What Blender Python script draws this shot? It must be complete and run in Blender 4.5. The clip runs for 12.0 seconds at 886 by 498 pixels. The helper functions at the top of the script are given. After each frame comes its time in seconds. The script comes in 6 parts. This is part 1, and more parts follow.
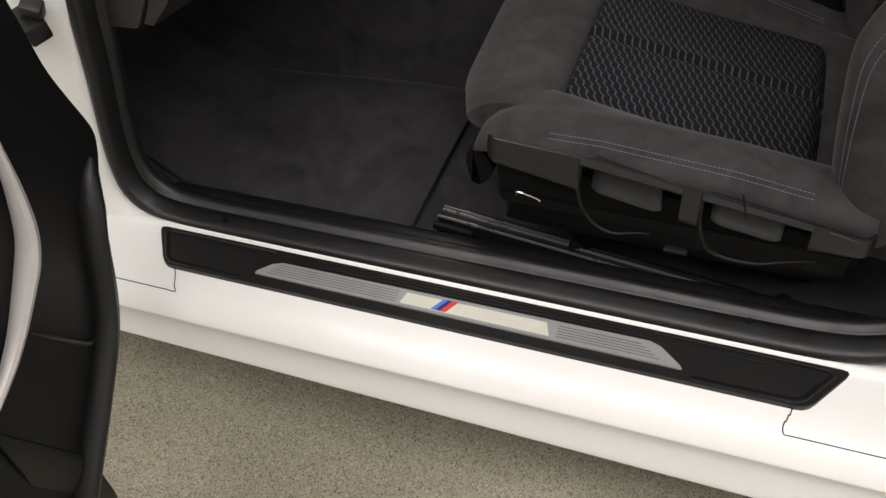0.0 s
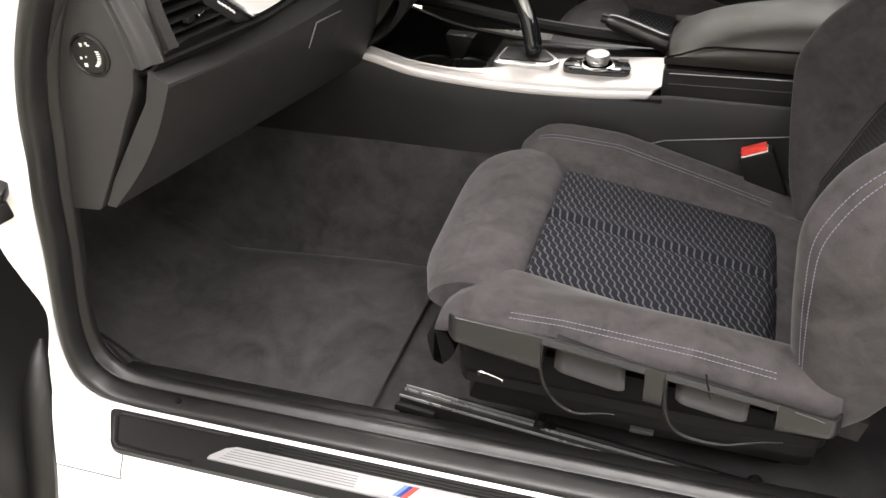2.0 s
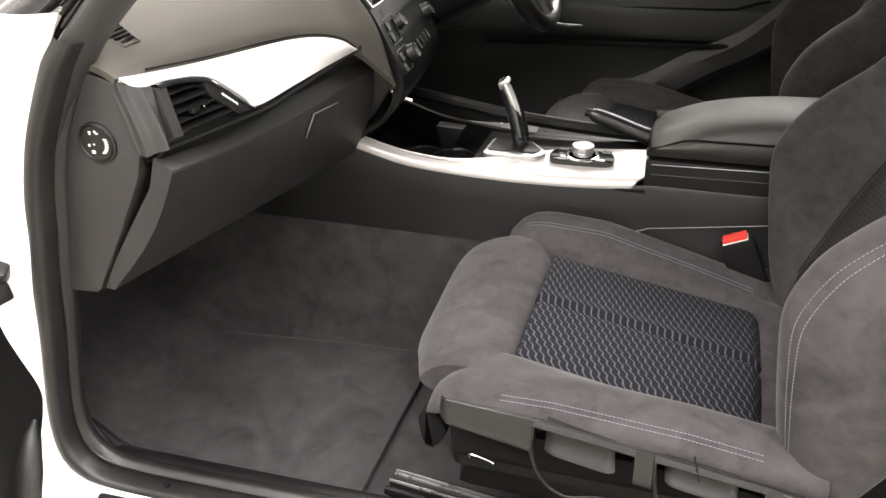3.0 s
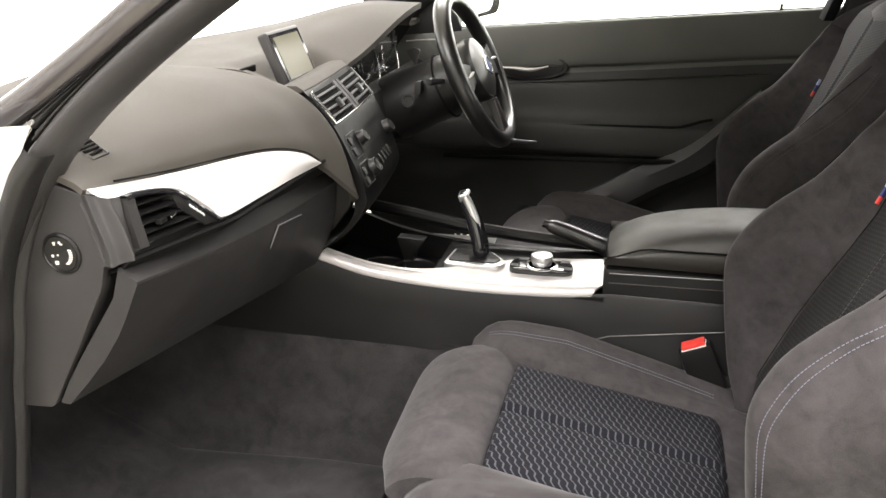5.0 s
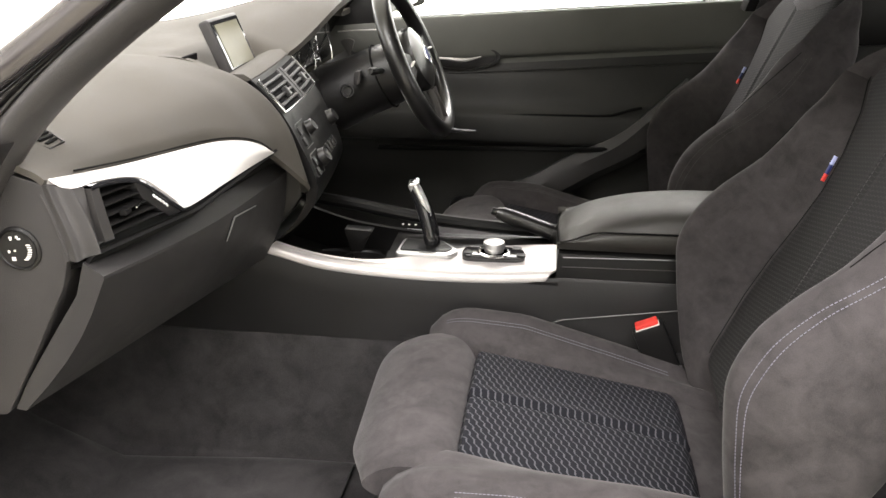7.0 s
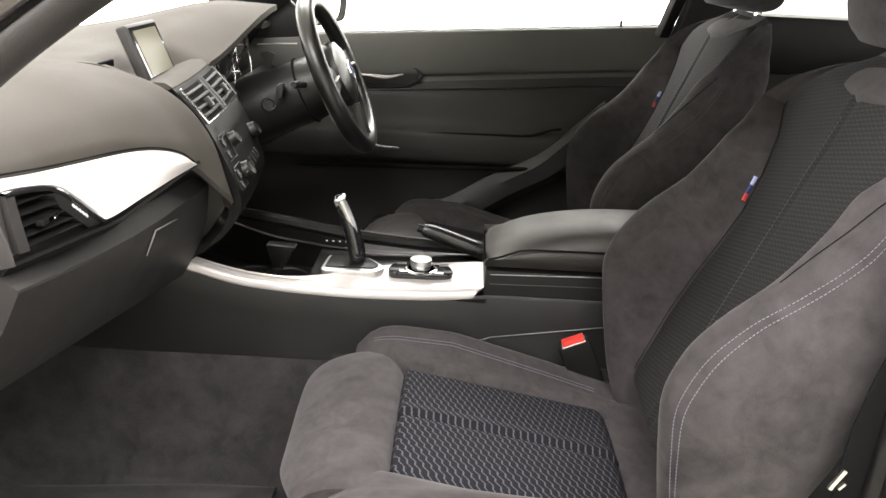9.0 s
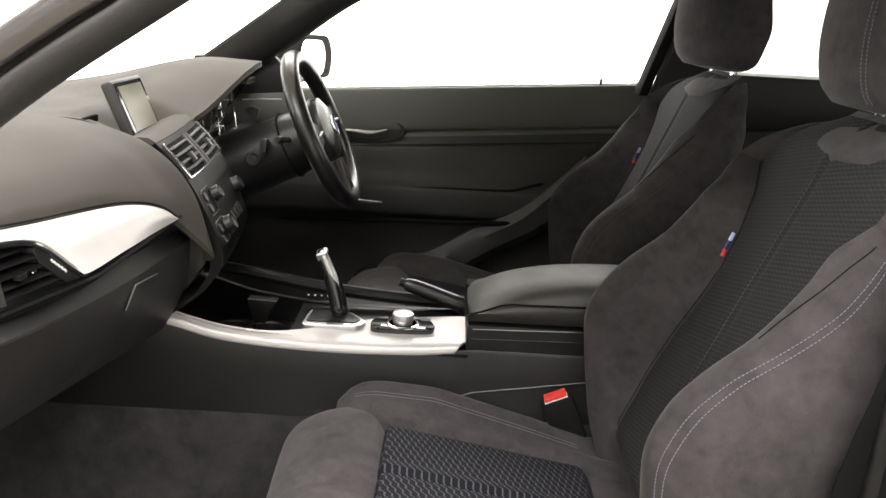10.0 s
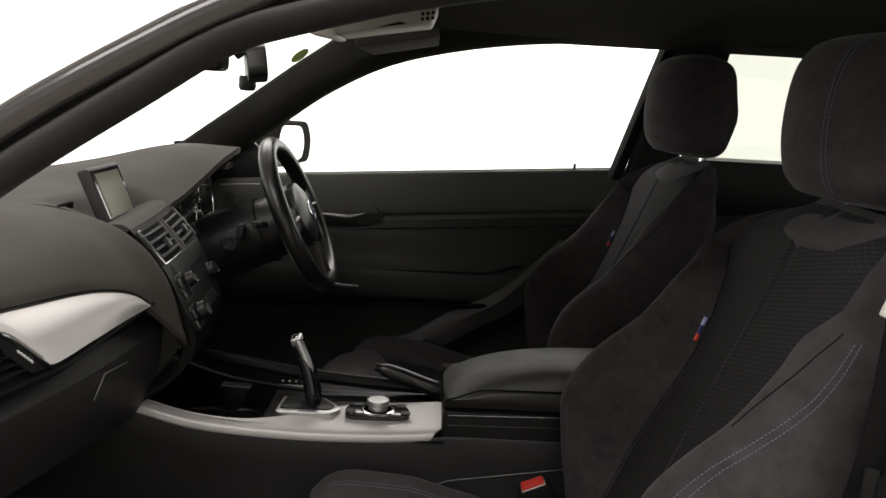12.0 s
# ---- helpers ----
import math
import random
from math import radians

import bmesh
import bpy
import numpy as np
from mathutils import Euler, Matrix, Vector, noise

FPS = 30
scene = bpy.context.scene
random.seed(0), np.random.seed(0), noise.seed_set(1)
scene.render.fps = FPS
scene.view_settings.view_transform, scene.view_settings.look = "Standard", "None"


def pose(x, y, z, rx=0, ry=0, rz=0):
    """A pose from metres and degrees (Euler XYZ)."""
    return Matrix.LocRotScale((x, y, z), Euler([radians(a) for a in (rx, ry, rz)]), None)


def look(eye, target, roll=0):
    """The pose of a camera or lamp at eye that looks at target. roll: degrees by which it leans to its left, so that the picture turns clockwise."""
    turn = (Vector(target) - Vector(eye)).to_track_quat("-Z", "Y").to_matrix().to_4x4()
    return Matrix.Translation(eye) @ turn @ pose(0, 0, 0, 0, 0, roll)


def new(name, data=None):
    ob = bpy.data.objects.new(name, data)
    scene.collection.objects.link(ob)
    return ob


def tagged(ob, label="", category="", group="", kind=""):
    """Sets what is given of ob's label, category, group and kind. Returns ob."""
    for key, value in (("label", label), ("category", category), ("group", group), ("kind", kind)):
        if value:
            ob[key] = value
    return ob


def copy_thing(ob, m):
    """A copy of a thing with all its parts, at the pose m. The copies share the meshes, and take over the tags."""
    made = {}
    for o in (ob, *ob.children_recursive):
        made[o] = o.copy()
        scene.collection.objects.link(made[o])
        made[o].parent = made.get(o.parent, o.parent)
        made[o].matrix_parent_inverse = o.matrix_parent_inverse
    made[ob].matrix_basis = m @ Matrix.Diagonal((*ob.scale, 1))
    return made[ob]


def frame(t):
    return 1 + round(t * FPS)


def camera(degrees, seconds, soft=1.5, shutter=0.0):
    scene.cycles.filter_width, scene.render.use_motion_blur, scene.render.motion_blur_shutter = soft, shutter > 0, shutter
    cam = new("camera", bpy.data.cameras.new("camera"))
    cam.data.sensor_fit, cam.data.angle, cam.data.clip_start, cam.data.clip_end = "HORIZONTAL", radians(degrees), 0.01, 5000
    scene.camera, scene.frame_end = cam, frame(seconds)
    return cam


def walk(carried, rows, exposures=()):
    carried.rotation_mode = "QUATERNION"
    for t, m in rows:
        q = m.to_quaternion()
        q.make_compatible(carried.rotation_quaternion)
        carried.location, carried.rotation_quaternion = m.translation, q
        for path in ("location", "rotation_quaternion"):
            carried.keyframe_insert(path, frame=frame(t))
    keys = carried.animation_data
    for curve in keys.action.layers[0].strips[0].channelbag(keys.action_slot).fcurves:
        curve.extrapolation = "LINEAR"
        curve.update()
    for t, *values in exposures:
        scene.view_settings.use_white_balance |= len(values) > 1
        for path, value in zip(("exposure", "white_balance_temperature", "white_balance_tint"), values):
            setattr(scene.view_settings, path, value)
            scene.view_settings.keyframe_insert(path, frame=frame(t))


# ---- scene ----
cam = camera(55.8, 12.0)
PATH = [
    (0, (0.121, -0.635, 1.177), (-0.437, 0.612, -0.283), -5.5),
    (0.5, (0.12, -0.619, 1.166), (-0.443, 0.664, -0.261), -5.3),
    (1, (0.119, -0.61, 1.161), (-0.448, 0.752, -0.189), -4.6),
    (1.5, (0.122, -0.613, 1.166), (-0.436, 0.846, -0.083), -3.6),
    (2, (0.122, -0.622, 1.176), (-0.433, 0.913, 0.021), -2.9),
    (2.5, (0.123, -0.634, 1.182), (-0.436, 0.964, 0.117), -2.3),
    (3, (0.122, -0.648, 1.186), (-0.428, 1.007, 0.207), -1.8),
    (3.5, (0.123, -0.656, 1.187), (-0.417, 1.046, 0.287), -1.6),
    (5.5, (0.093, -0.664, 1.181), (-0.33, 1.152, 0.457), -0.5),
    (6, (0.069, -0.668, 1.173), (-0.294, 1.156, 0.436), -0.4),
    (6.5, (0.049, -0.671, 1.169), (-0.255, 1.161, 0.426), -0.1),
    (7, (0.029, -0.675, 1.167), (-0.217, 1.166, 0.425), 0.2),
    (9, (-0.006, -0.665, 1.154), (-0.033, 1.212, 0.464), 2.9),
    (9.5, (-0.002, -0.667, 1.158), (-0.009, 1.232, 0.527), 3.1),
    (10, (-0.002, -0.666, 1.158), (0.001, 1.251, 0.589), 3.3),
    (10.5, (0.001, -0.666, 1.16), (0.01, 1.266, 0.641), 3.3),
    (11, (0.003, -0.668, 1.163), (0.018, 1.275, 0.691), 3.5),
    (11.5, (0.005, -0.669, 1.166), (0.031, 1.285, 0.739), 3.4),
    (12, (0.007, -0.667, 1.169), (0.045, 1.295, 0.785), 3.3),
]
EXPOSURES = [(0.0, -0.6), (1.0, -0.13), (1.5, 0.46), (2.0, 1.08), (2.5, 1.38), (3.5, 1.4), (5.5, 1.35), (9.0, 1.38), (9.5, 1.33), (10.5, 0.42), (11.5, -0.18), (12.0, -0.54)]
walk(cam, [(t, look(eye, target, roll)) for t, eye, target, roll in PATH], EXPOSURES)

# ---------------------------------------------------------------- light
world = bpy.data.worlds.new("world")
scene.world = world
world.use_nodes = True
world.node_tree.nodes["Background"].inputs[0].default_value = (1.0, 0.955, 0.955, 1)
world.node_tree.nodes["Background"].inputs[1].default_value = 0.6


def area_lamp(name, eye, target, sx, sy, watts, colour=(1, 0.950, 0.943)):
    data = bpy.data.lights.new(name, "AREA")
    data.shape, data.size, data.size_y, data.energy, data.color = "RECTANGLE", sx, sy, watts, colour
    ob = new(name, data)
    ob.matrix_world = look(eye, target)
    return tagged(ob, "long white studio ceiling light panel", "light", kind="structure")


area_lamp("ceiling_light", (0.3, -1.5, 3.3), (0.2, -0.9, 0), 5.0, 1.6, 215)
area_lamp("ceiling_light", (0.2, 3.6, 3.3), (0.2, 2.6, 0), 5.0, 1.6, 230)


# ---------------------------------------------------------------- materials
def material(name, colour, rough=0.5, metal=0.0, spots=None, grain=None, coat=0.0, sheen=0.0, shine=0.5):
    """spots: (scale, strength) of soft colour variation; grain: (scale, strength, depth) of fine relief."""
    mat = bpy.data.materials.new(name)
    mat.use_nodes = True
    nodes, links = mat.node_tree.nodes, mat.node_tree.links
    b = nodes["Principled BSDF"]
    b.inputs["Base Color"].default_value = (*colour, 1)
    b.inputs["Roughness"].default_value = rough
    b.inputs["Metallic"].default_value = metal
    b.inputs["Specular IOR Level"].default_value = shine
    b.inputs["Coat Weight"].default_value = coat
    b.inputs["Coat Roughness"].default_value = 0.05
    b.inputs["Sheen Weight"].default_value = sheen
    b.inputs["Sheen Roughness"].default_value = 0.4
    coords = nodes.new("ShaderNodeTexCoord")
    if spots:
        n1 = nodes.new("ShaderNodeTexNoise")
        n1.inputs["Scale"].default_value = spots[0]
        n1.inputs["Detail"].default_value = 5
        n1.inputs["Roughness"].default_value = 0.6
        links.new(coords.outputs["Object"], n1.inputs["Vector"])
        ramp = nodes.new("ShaderNodeMapRange")
        ramp.inputs["From Min"].default_value, ramp.inputs["From Max"].default_value = 0.3, 0.7
        ramp.inputs["To Min"].default_value, ramp.inputs["To Max"].default_value = 1 - spots[1], 1 + spots[1]
        links.new(n1.outputs["Fac"], ramp.inputs["Value"])
        mul = nodes.new("ShaderNodeVectorMath")
        mul.operation = "SCALE"
        mul.inputs[0].default_value = colour
        links.new(ramp.outputs["Result"], mul.inputs["Scale"])
        links.new(mul.outputs["Vector"], b.inputs["Base Color"])
        rmul = nodes.new("ShaderNodeMath")
        rmul.operation = "MULTIPLY"
        rmul.inputs[1].default_value = rough
        links.new(ramp.outputs["Result"], rmul.inputs[0])
        links.new(rmul.outputs["Value"], b.inputs["Roughness"])
    if grain:
        n2 = nodes.new("ShaderNodeTexNoise")
        n2.inputs["Scale"].default_value = grain[0]
        n2.inputs["Detail"].default_value = 3
        links.new(coords.outputs["Object"], n2.inputs["Vector"])
        bump = nodes.new("ShaderNodeBump")
        bump.inputs["Strength"].default_value = grain[1]
        bump.inputs["Distance"].default_value = grain[2]
        links.new(n2.outputs["Fac"], bump.inputs["Height"])
        links.new(bump.outputs["Normal"], b.inputs["Normal"])
    return mat


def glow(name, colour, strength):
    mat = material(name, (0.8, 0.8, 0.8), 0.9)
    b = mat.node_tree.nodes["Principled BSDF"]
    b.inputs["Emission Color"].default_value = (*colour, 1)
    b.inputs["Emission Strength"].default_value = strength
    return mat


def pane(name, tint, gloss=0.06):
    mat = bpy.data.materials.new(name)
    mat.use_nodes = True
    nodes, links = mat.node_tree.nodes, mat.node_tree.links
    nodes.clear()
    out, mix = nodes.new("ShaderNodeOutputMaterial"), nodes.new("ShaderNodeMixShader")
    clear, shiny = nodes.new("ShaderNodeBsdfTransparent"), nodes.new("ShaderNodeBsdfGlossy")
    clear.inputs["Color"].default_value = (*tint, 1)
    shiny.inputs["Roughness"].default_value = 0.02
    mix.inputs[0].default_value = gloss
    links.new(clear.outputs[0], mix.inputs[1])
    links.new(shiny.outputs[0], mix.inputs[2])
    links.new(mix.outputs[0], out.inputs[0])
    return mat


def brushed_suede(name, colour, scale=14, depth=0.0012, fine=900, swing=0.5):
    """Napped cloth: patches where the nap lies one way or the other, and fine fibres."""
    mat = material(name, colour, 0.95, shine=0.12, sheen=0.12)
    nodes, links = mat.node_tree.nodes, mat.node_tree.links
    b = nodes["Principled BSDF"]
    coords = nodes.new("ShaderNodeTexCoord")
    total = None
    for sc, detail, dist, weight in ((scale, 4, 1.2, 0.55), (scale * 3.6, 5, 0.6, 0.3), (fine, 2, 0.0, 0.25)):
        n = nodes.new("ShaderNodeTexNoise")
        n.inputs["Scale"].default_value, n.inputs["Detail"].default_value, n.inputs["Distortion"].default_value = sc, detail, dist
        links.new(coords.outputs["Object"], n.inputs["Vector"])
        w = nodes.new("ShaderNodeMath")
        w.operation = "MULTIPLY_ADD"
        w.inputs[1].default_value, w.inputs[2].default_value = weight, -0.5 * weight
        links.new(n.outputs["Fac"], w.inputs[0])
        if total is None:
            total = w.outputs[0]
        else:
            add = nodes.new("ShaderNodeMath")
            links.new(total, add.inputs[0])
            links.new(w.outputs[0], add.inputs[1])
            total = add.outputs[0]
    gain = nodes.new("ShaderNodeMath")
    gain.operation = "MULTIPLY_ADD"
    gain.inputs[1].default_value, gain.inputs[2].default_value = 5.0 * swing, 1.0
    links.new(total, gain.inputs[0])
    keep = nodes.new("ShaderNodeMath")
    keep.operation = "MAXIMUM"
    keep.inputs[1].default_value = 0.35
    links.new(gain.outputs[0], keep.inputs[0])
    mul = nodes.new("ShaderNodeVectorMath")
    mul.operation = "SCALE"
    mul.inputs[0].default_value = colour
    links.new(keep.outputs[0], mul.inputs["Scale"])
    links.new(mul.outputs["Vector"], b.inputs["Base Color"])
    bump = nodes.new("ShaderNodeBump")
    bump.inputs["Strength"].default_value, bump.inputs["Distance"].default_value = 0.5, depth
    links.new(total, bump.inputs["Height"])
    links.new(bump.outputs["Normal"], b.inputs["Normal"])
    return mat


PAINT = material("white_paint", (0.78, 0.77, 0.75), 0.45, coat=0.25, spots=(3, 0.02))
PLASTIC = material("black_plastic", (0.0062, 0.0059, 0.0058), 0.42, spots=(14, 0.12), grain=(900, 0.25, 0.0006), shine=0.36)
SOFT = material("soft_dash_skin", (0.050, 0.0455, 0.0385), 0.78, spots=(9, 0.10), grain=(700, 0.45, 0.001), shine=0.3)
DASHPLASTIC = material("grained_dash_plastic", (0.0205, 0.0191, 0.0187), 0.55, spots=(12, 0.12), grain=(800, 0.35, 0.0008), shine=0.45)
PILLAR = material("dark_pillar_gloss", (0.036, 0.032, 0.033), 0.16, coat=0.6, spots=(8, 0.1), shine=0.7)
SIDECOVER = material("satin_side_cover", (0.0125, 0.0121, 0.0122), 0.36, spots=(16, 0.14), grain=(800, 0.2, 0.0005), shine=0.42)
STACKFACE = material("black_control_face", (0.0055, 0.0054, 0.0054), 0.38, spots=(20, 0.1), shine=0.22)
LEVER = material("satin_lever", (0.0120, 0.0116, 0.0118), 0.42, spots=(20, 0.1), grain=(700, 0.2, 0.0005), shine=0.34)
GLOSS = material("gloss_black", (0.012, 0.012, 0.013), 0.12, coat=0.5, spots=(20, 0.1))
RUBBER = material("rubber_seal", (0.0065, 0.0062, 0.0061), 0.44, spots=(30, 0.15), grain=(300, 0.2, 0.0008))
GLOVELID = material("glovebox_plastic", (0.0180, 0.0170, 0.0170), 0.5, spots=(12, 0.12), grain=(800, 0.35, 0.0008), shine=0.45)
LID = material("lid_plastic", (0.0078, 0.0074, 0.0076), 0.5, spots=(12, 0.12), grain=(800, 0.35, 0.0008), shine=0.4)
GRIP = material("wheel_leather", (0.0085, 0.0082, 0.0078), 0.32, spots=(12, 0.08), shine=0.6)
SUEDE = brushed_suede("charcoal_suede", (0.0400, 0.0365, 0.0372), scale=19, swing=0.42)
CARPET = brushed_suede("carpet", (0.0385, 0.0365, 0.0372), 9, 0.003, 500, 0.5)
LEATHER = material("black_leather", (0.029, 0.0278, 0.0245), 0.52, spots=(18, 0.15), grain=(500, 0.4, 0.001))
HEADLINER = material("headliner", (0.020, 0.019, 0.018), 1.0, spots=(6, 0.1), grain=(800, 0.5, 0.001), shine=0.1)
SATIN = material("satin_trim", (0.46, 0.44, 0.428), 0.40, metal=0.30, spots=(40, 0.03), grain=(600, 0.1, 0.0003))
CHROME = material("chrome", (0.78, 0.78, 0.78), 0.16, metal=1.0, spots=(30, 0.05))
DOORTOP = material("door_top_skin", (0.070, 0.071, 0.062), 0.6, spots=(6, 0.12), grain=(500, 0.4, 0.0008), shine=0.35)
DOORLOW = material("door_panel_leather", (0.0260, 0.0258, 0.0238), 0.6, spots=(7, 0.2), grain=(400, 0.4, 0.0008), shine=0.25)
VISOR = material("visor_cloth", (0.075, 0.072, 0.068), 0.95, spots=(12, 0.08), grain=(900, 0.4, 0.0006), shine=0.15)
MIRROR = material("mirror_silver", (0.9, 0.9, 0.9), 0.03, metal=1.0)
ALU = material("brushed_aluminium", (0.58, 0.58, 0.58), 0.32, metal=0.9, spots=(25, 0.06), grain=(500, 0.15, 0.0004))
SILLALU = material("sill_aluminium", (0.31, 0.31, 0.315), 0.42, metal=0.25, spots=(25, 0.06), grain=(500, 0.15, 0.0004))
# Darker copy of the sill aluminium; the grooves' shade is in its colour.
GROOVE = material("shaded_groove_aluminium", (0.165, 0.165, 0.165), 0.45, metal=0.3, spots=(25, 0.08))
LIT = material("translucent_window", (0.58, 0.58, 0.49), 0.4, spots=(30, 0.05))
RED = material("red_plastic", (0.62, 0.045, 0.035), 0.4, spots=(60, 0.06))
BLUE = material("blue_enamel", (0.10, 0.16, 0.62), 0.35, spots=(60, 0.06))
PALEBLUE = material("pale_blue_enamel", (0.42, 0.46, 0.72), 0.4, spots=(60, 0.06))
NAVY = material("navy_enamel", (0.02, 0.03, 0.13), 0.35, spots=(60, 0.06))
ROOFGREY = material("roof_console_grey", (0.30, 0.29, 0.27), 0.5, spots=(20, 0.08))
PALE = material("pale_plastic", (0.62, 0.60, 0.56), 0.5, spots=(20, 0.06))
GREYTHREAD = material("grey_thread", (0.050, 0.048, 0.048), 0.85, spots=(50, 0.15))
THREAD = material("pale_thread", (0.125, 0.122, 0.155), 0.8, spots=(50, 0.1))
WHITE_MARK = material("white_print", (0.7, 0.7, 0.7), 0.5, spots=(50, 0.05))
# Bright metal for the highlight lines painted on the seat rails.
RAIL = material("rail_glint_metal", (0.40, 0.40, 0.40), 0.3, metal=0.7, spots=(30, 0.2))
# Black of joints and matte parts, also painted shade in hollows and undersides.
VOID = material("matte_black_and_shade", (0.007, 0.0068, 0.0067), 1.0, shine=0.1, spots=(20, 0.1))
STEEL = material("dark_steel", (0.10, 0.10, 0.10), 0.35, metal=0.8, spots=(30, 0.2))
SCREEN = material("screen_glass", (0.115, 0.108, 0.070), 0.25, spots=(6, 0.06), shine=0.25)
GLASS = pane("window_glass", (0.97, 0.98, 0.96))
SCREENGLASS = pane("windscreen_glass", (0.97, 0.98, 0.96), 0.012)
TINTED = pane("tinted_glass", (0.70, 0.715, 0.675))
STICKER = material("green_sticker", (0.42, 0.55, 0.05), 0.5, spots=(30, 0.1))
# Wall white with emission added: blown-out backdrop and fill light, no lamp.
BACKDROP = glow("glowing_backdrop", (1.0, 0.975, 0.96), 2.2)
WALLPAINT = material("white_wall", (0.82, 0.82, 0.80), 0.8, spots=(2, 0.03))


def speckled_floor():
    mat = material("speckled_resin_floor", (0.30, 0.28, 0.22), 0.4)
    nodes, links = mat.node_tree.nodes, mat.node_tree.links
    b = nodes["Principled BSDF"]
    coords = nodes.new("ShaderNodeTexCoord")
    vor = nodes.new("ShaderNodeTexVoronoi")
    vor.inputs["Scale"].default_value = 560
    links.new(coords.outputs["Object"], vor.inputs["Vector"])
    ramp = nodes.new("ShaderNodeValToRGB")
    els = ramp.color_ramp.elements
    els[0].position, els[0].color = 0.0, (0.12, 0.11, 0.083, 1)
    els[1].position, els[1].color = 1.0, (0.72, 0.68, 0.56, 1)
    for where, col in ((0.12, (0.24, 0.224, 0.172, 1)), (0.30, (0.42, 0.388, 0.285, 1)), (0.85, (0.49, 0.455, 0.34, 1))):
        e = els.new(where)
        e.color = col
    sep = nodes.new("ShaderNodeSeparateColor")
    links.new(vor.outputs["Color"], sep.inputs[0])
    links.new(sep.outputs[0], ramp.inputs[0])
    soft = nodes.new("ShaderNodeTexNoise")
    soft.inputs["Scale"].default_value = 3
    links.new(coords.outputs["Object"], soft.inputs["Vector"])
    mix = nodes.new("ShaderNodeMix")
    mix.data_type, mix.blend_type = "RGBA", "MULTIPLY"
    mix.inputs["Factor"].default_value = 0.55
    links.new(ramp.outputs[0], mix.inputs["A"])
    links.new(soft.outputs["Fac"], mix.inputs["B"])
    links.new(mix.outputs["Result"], b.inputs["Base Color"])
    return mat


FLOOR = speckled_floor()


def woven(name, across, along, pitch=0.0118, wave=0.0085, light=0.058, dark=(0.0075, 0.0076, 0.0100), lean=0.85):
    """Dark navy cloth with pale zigzag threads; across and along are the axes (0 x, 1 y, 2 z) of the thread's pitch and run."""
    mat = material(name, (0.016, 0.017, 0.024), 0.9, shine=0.15)
    nodes, links = mat.node_tree.nodes, mat.node_tree.links
    b = nodes["Principled BSDF"]
    coords, sep = nodes.new("ShaderNodeTexCoord"), nodes.new("ShaderNodeSeparateXYZ")
    links.new(coords.outputs["Object"], sep.inputs[0])

    def calc(op, a, c=None):
        n = nodes.new("ShaderNodeMath")
        n.operation = op
        for i, v in enumerate((a, c)):
            if v is None:
                continue
            if isinstance(v, (int, float)):
                n.inputs[i].default_value = v
            else:
                links.new(v, n.inputs[i])
        return n.outputs[0]

    u = calc("DIVIDE", sep.outputs[across], pitch)
    v = calc("DIVIDE", sep.outputs[along], wave)
    tri = calc("PINGPONG", v, 0.5)
    shifted = calc("ADD", calc("ADD", u, calc("MULTIPLY", v, lean * wave / pitch)), calc("MULTIPLY", tri, 1.1 * wave / pitch * 0.5))
    line = calc("ABSOLUTE", calc("SUBTRACT", calc("FRACT", shifted), 0.5))
    noise_n = nodes.new("ShaderNodeTexNoise")
    noise_n.inputs["Scale"].default_value = 420
    links.new(coords.outputs["Object"], noise_n.inputs["Vector"])
    edge = calc("LESS_THAN", line, calc("MULTIPLY", noise_n.outputs["Fac"], 0.22))
    mix = nodes.new("ShaderNodeMix")
    mix.data_type = "RGBA"
    mix.inputs["A"].default_value = (*dark, 1)
    mix.inputs["B"].default_value = (light, light, light * (1.12 if dark[2] < 0.012 else 0.95), 1)
    links.new(edge, mix.inputs["Factor"])
    links.new(mix.outputs["Result"], b.inputs["Base Color"])
    bump = nodes.new("ShaderNodeBump")
    bump.inputs["Strength"].default_value, bump.inputs["Distance"].default_value = 0.5, 0.0012
    links.new(edge, bump.inputs["Height"])
    links.new(bump.outputs["Normal"], b.inputs["Normal"])
    return mat


WOVEN = woven("zigzag_cloth", 0, 1, 0.0102, 0.0128, 0.060, lean=0.55)
WOVEN_BACK = woven("zigzag_cloth_back", 2, 1, 0.0056, 0.0080, 0.029, (0.0150, 0.0142, 0.0146), 0.25)


# ---------------------------------------------------------------- mesh helpers
def thing(name, at, label, category, group="", kind=""):
    ob = new(name)
    ob.location = at
    ob.empty_display_size = 0.05
    bpy.context.view_layer.update()
    return tagged(ob, label, category, group, kind)


def part(name, bm, mat, parent=None, label="", sharp=35, kind=""):
    bmesh.ops.recalc_face_normals(bm, faces=bm.faces)
    me = bpy.data.meshes.new(name)
    bm.to_mesh(me)
    bm.free()
    for p in me.polygons:
        p.use_smooth = True
    me.set_sharp_from_angle(angle=radians(sharp))
    me.materials.append(mat)
    ob = new(name, me)
    if parent:
        ob.parent = parent
        bpy.context.view_layer.update()
        ob.matrix_parent_inverse = parent.matrix_world.inverted()
    return tagged(ob, label, kind=kind)


def spl(pts, n):
    """n points along a smooth curve through pts."""
    p = np.array(pts, float)
    p = np.vstack([2 * p[0] - p[1], p, 2 * p[-1] - p[-2]])
    out = []
    for t in np.linspace(0, len(pts) - 1, n):
        i = min(int(t), len(pts) - 2)
        f = t - i
        a, b, c, d = p[i : i + 4]
        out.append(0.5 * (2 * b + (c - a) * f + (2 * a - 5 * b + 4 * c - d) * f * f + (3 * b - a - 3 * c + d) * f**3))
    return np.array(out)


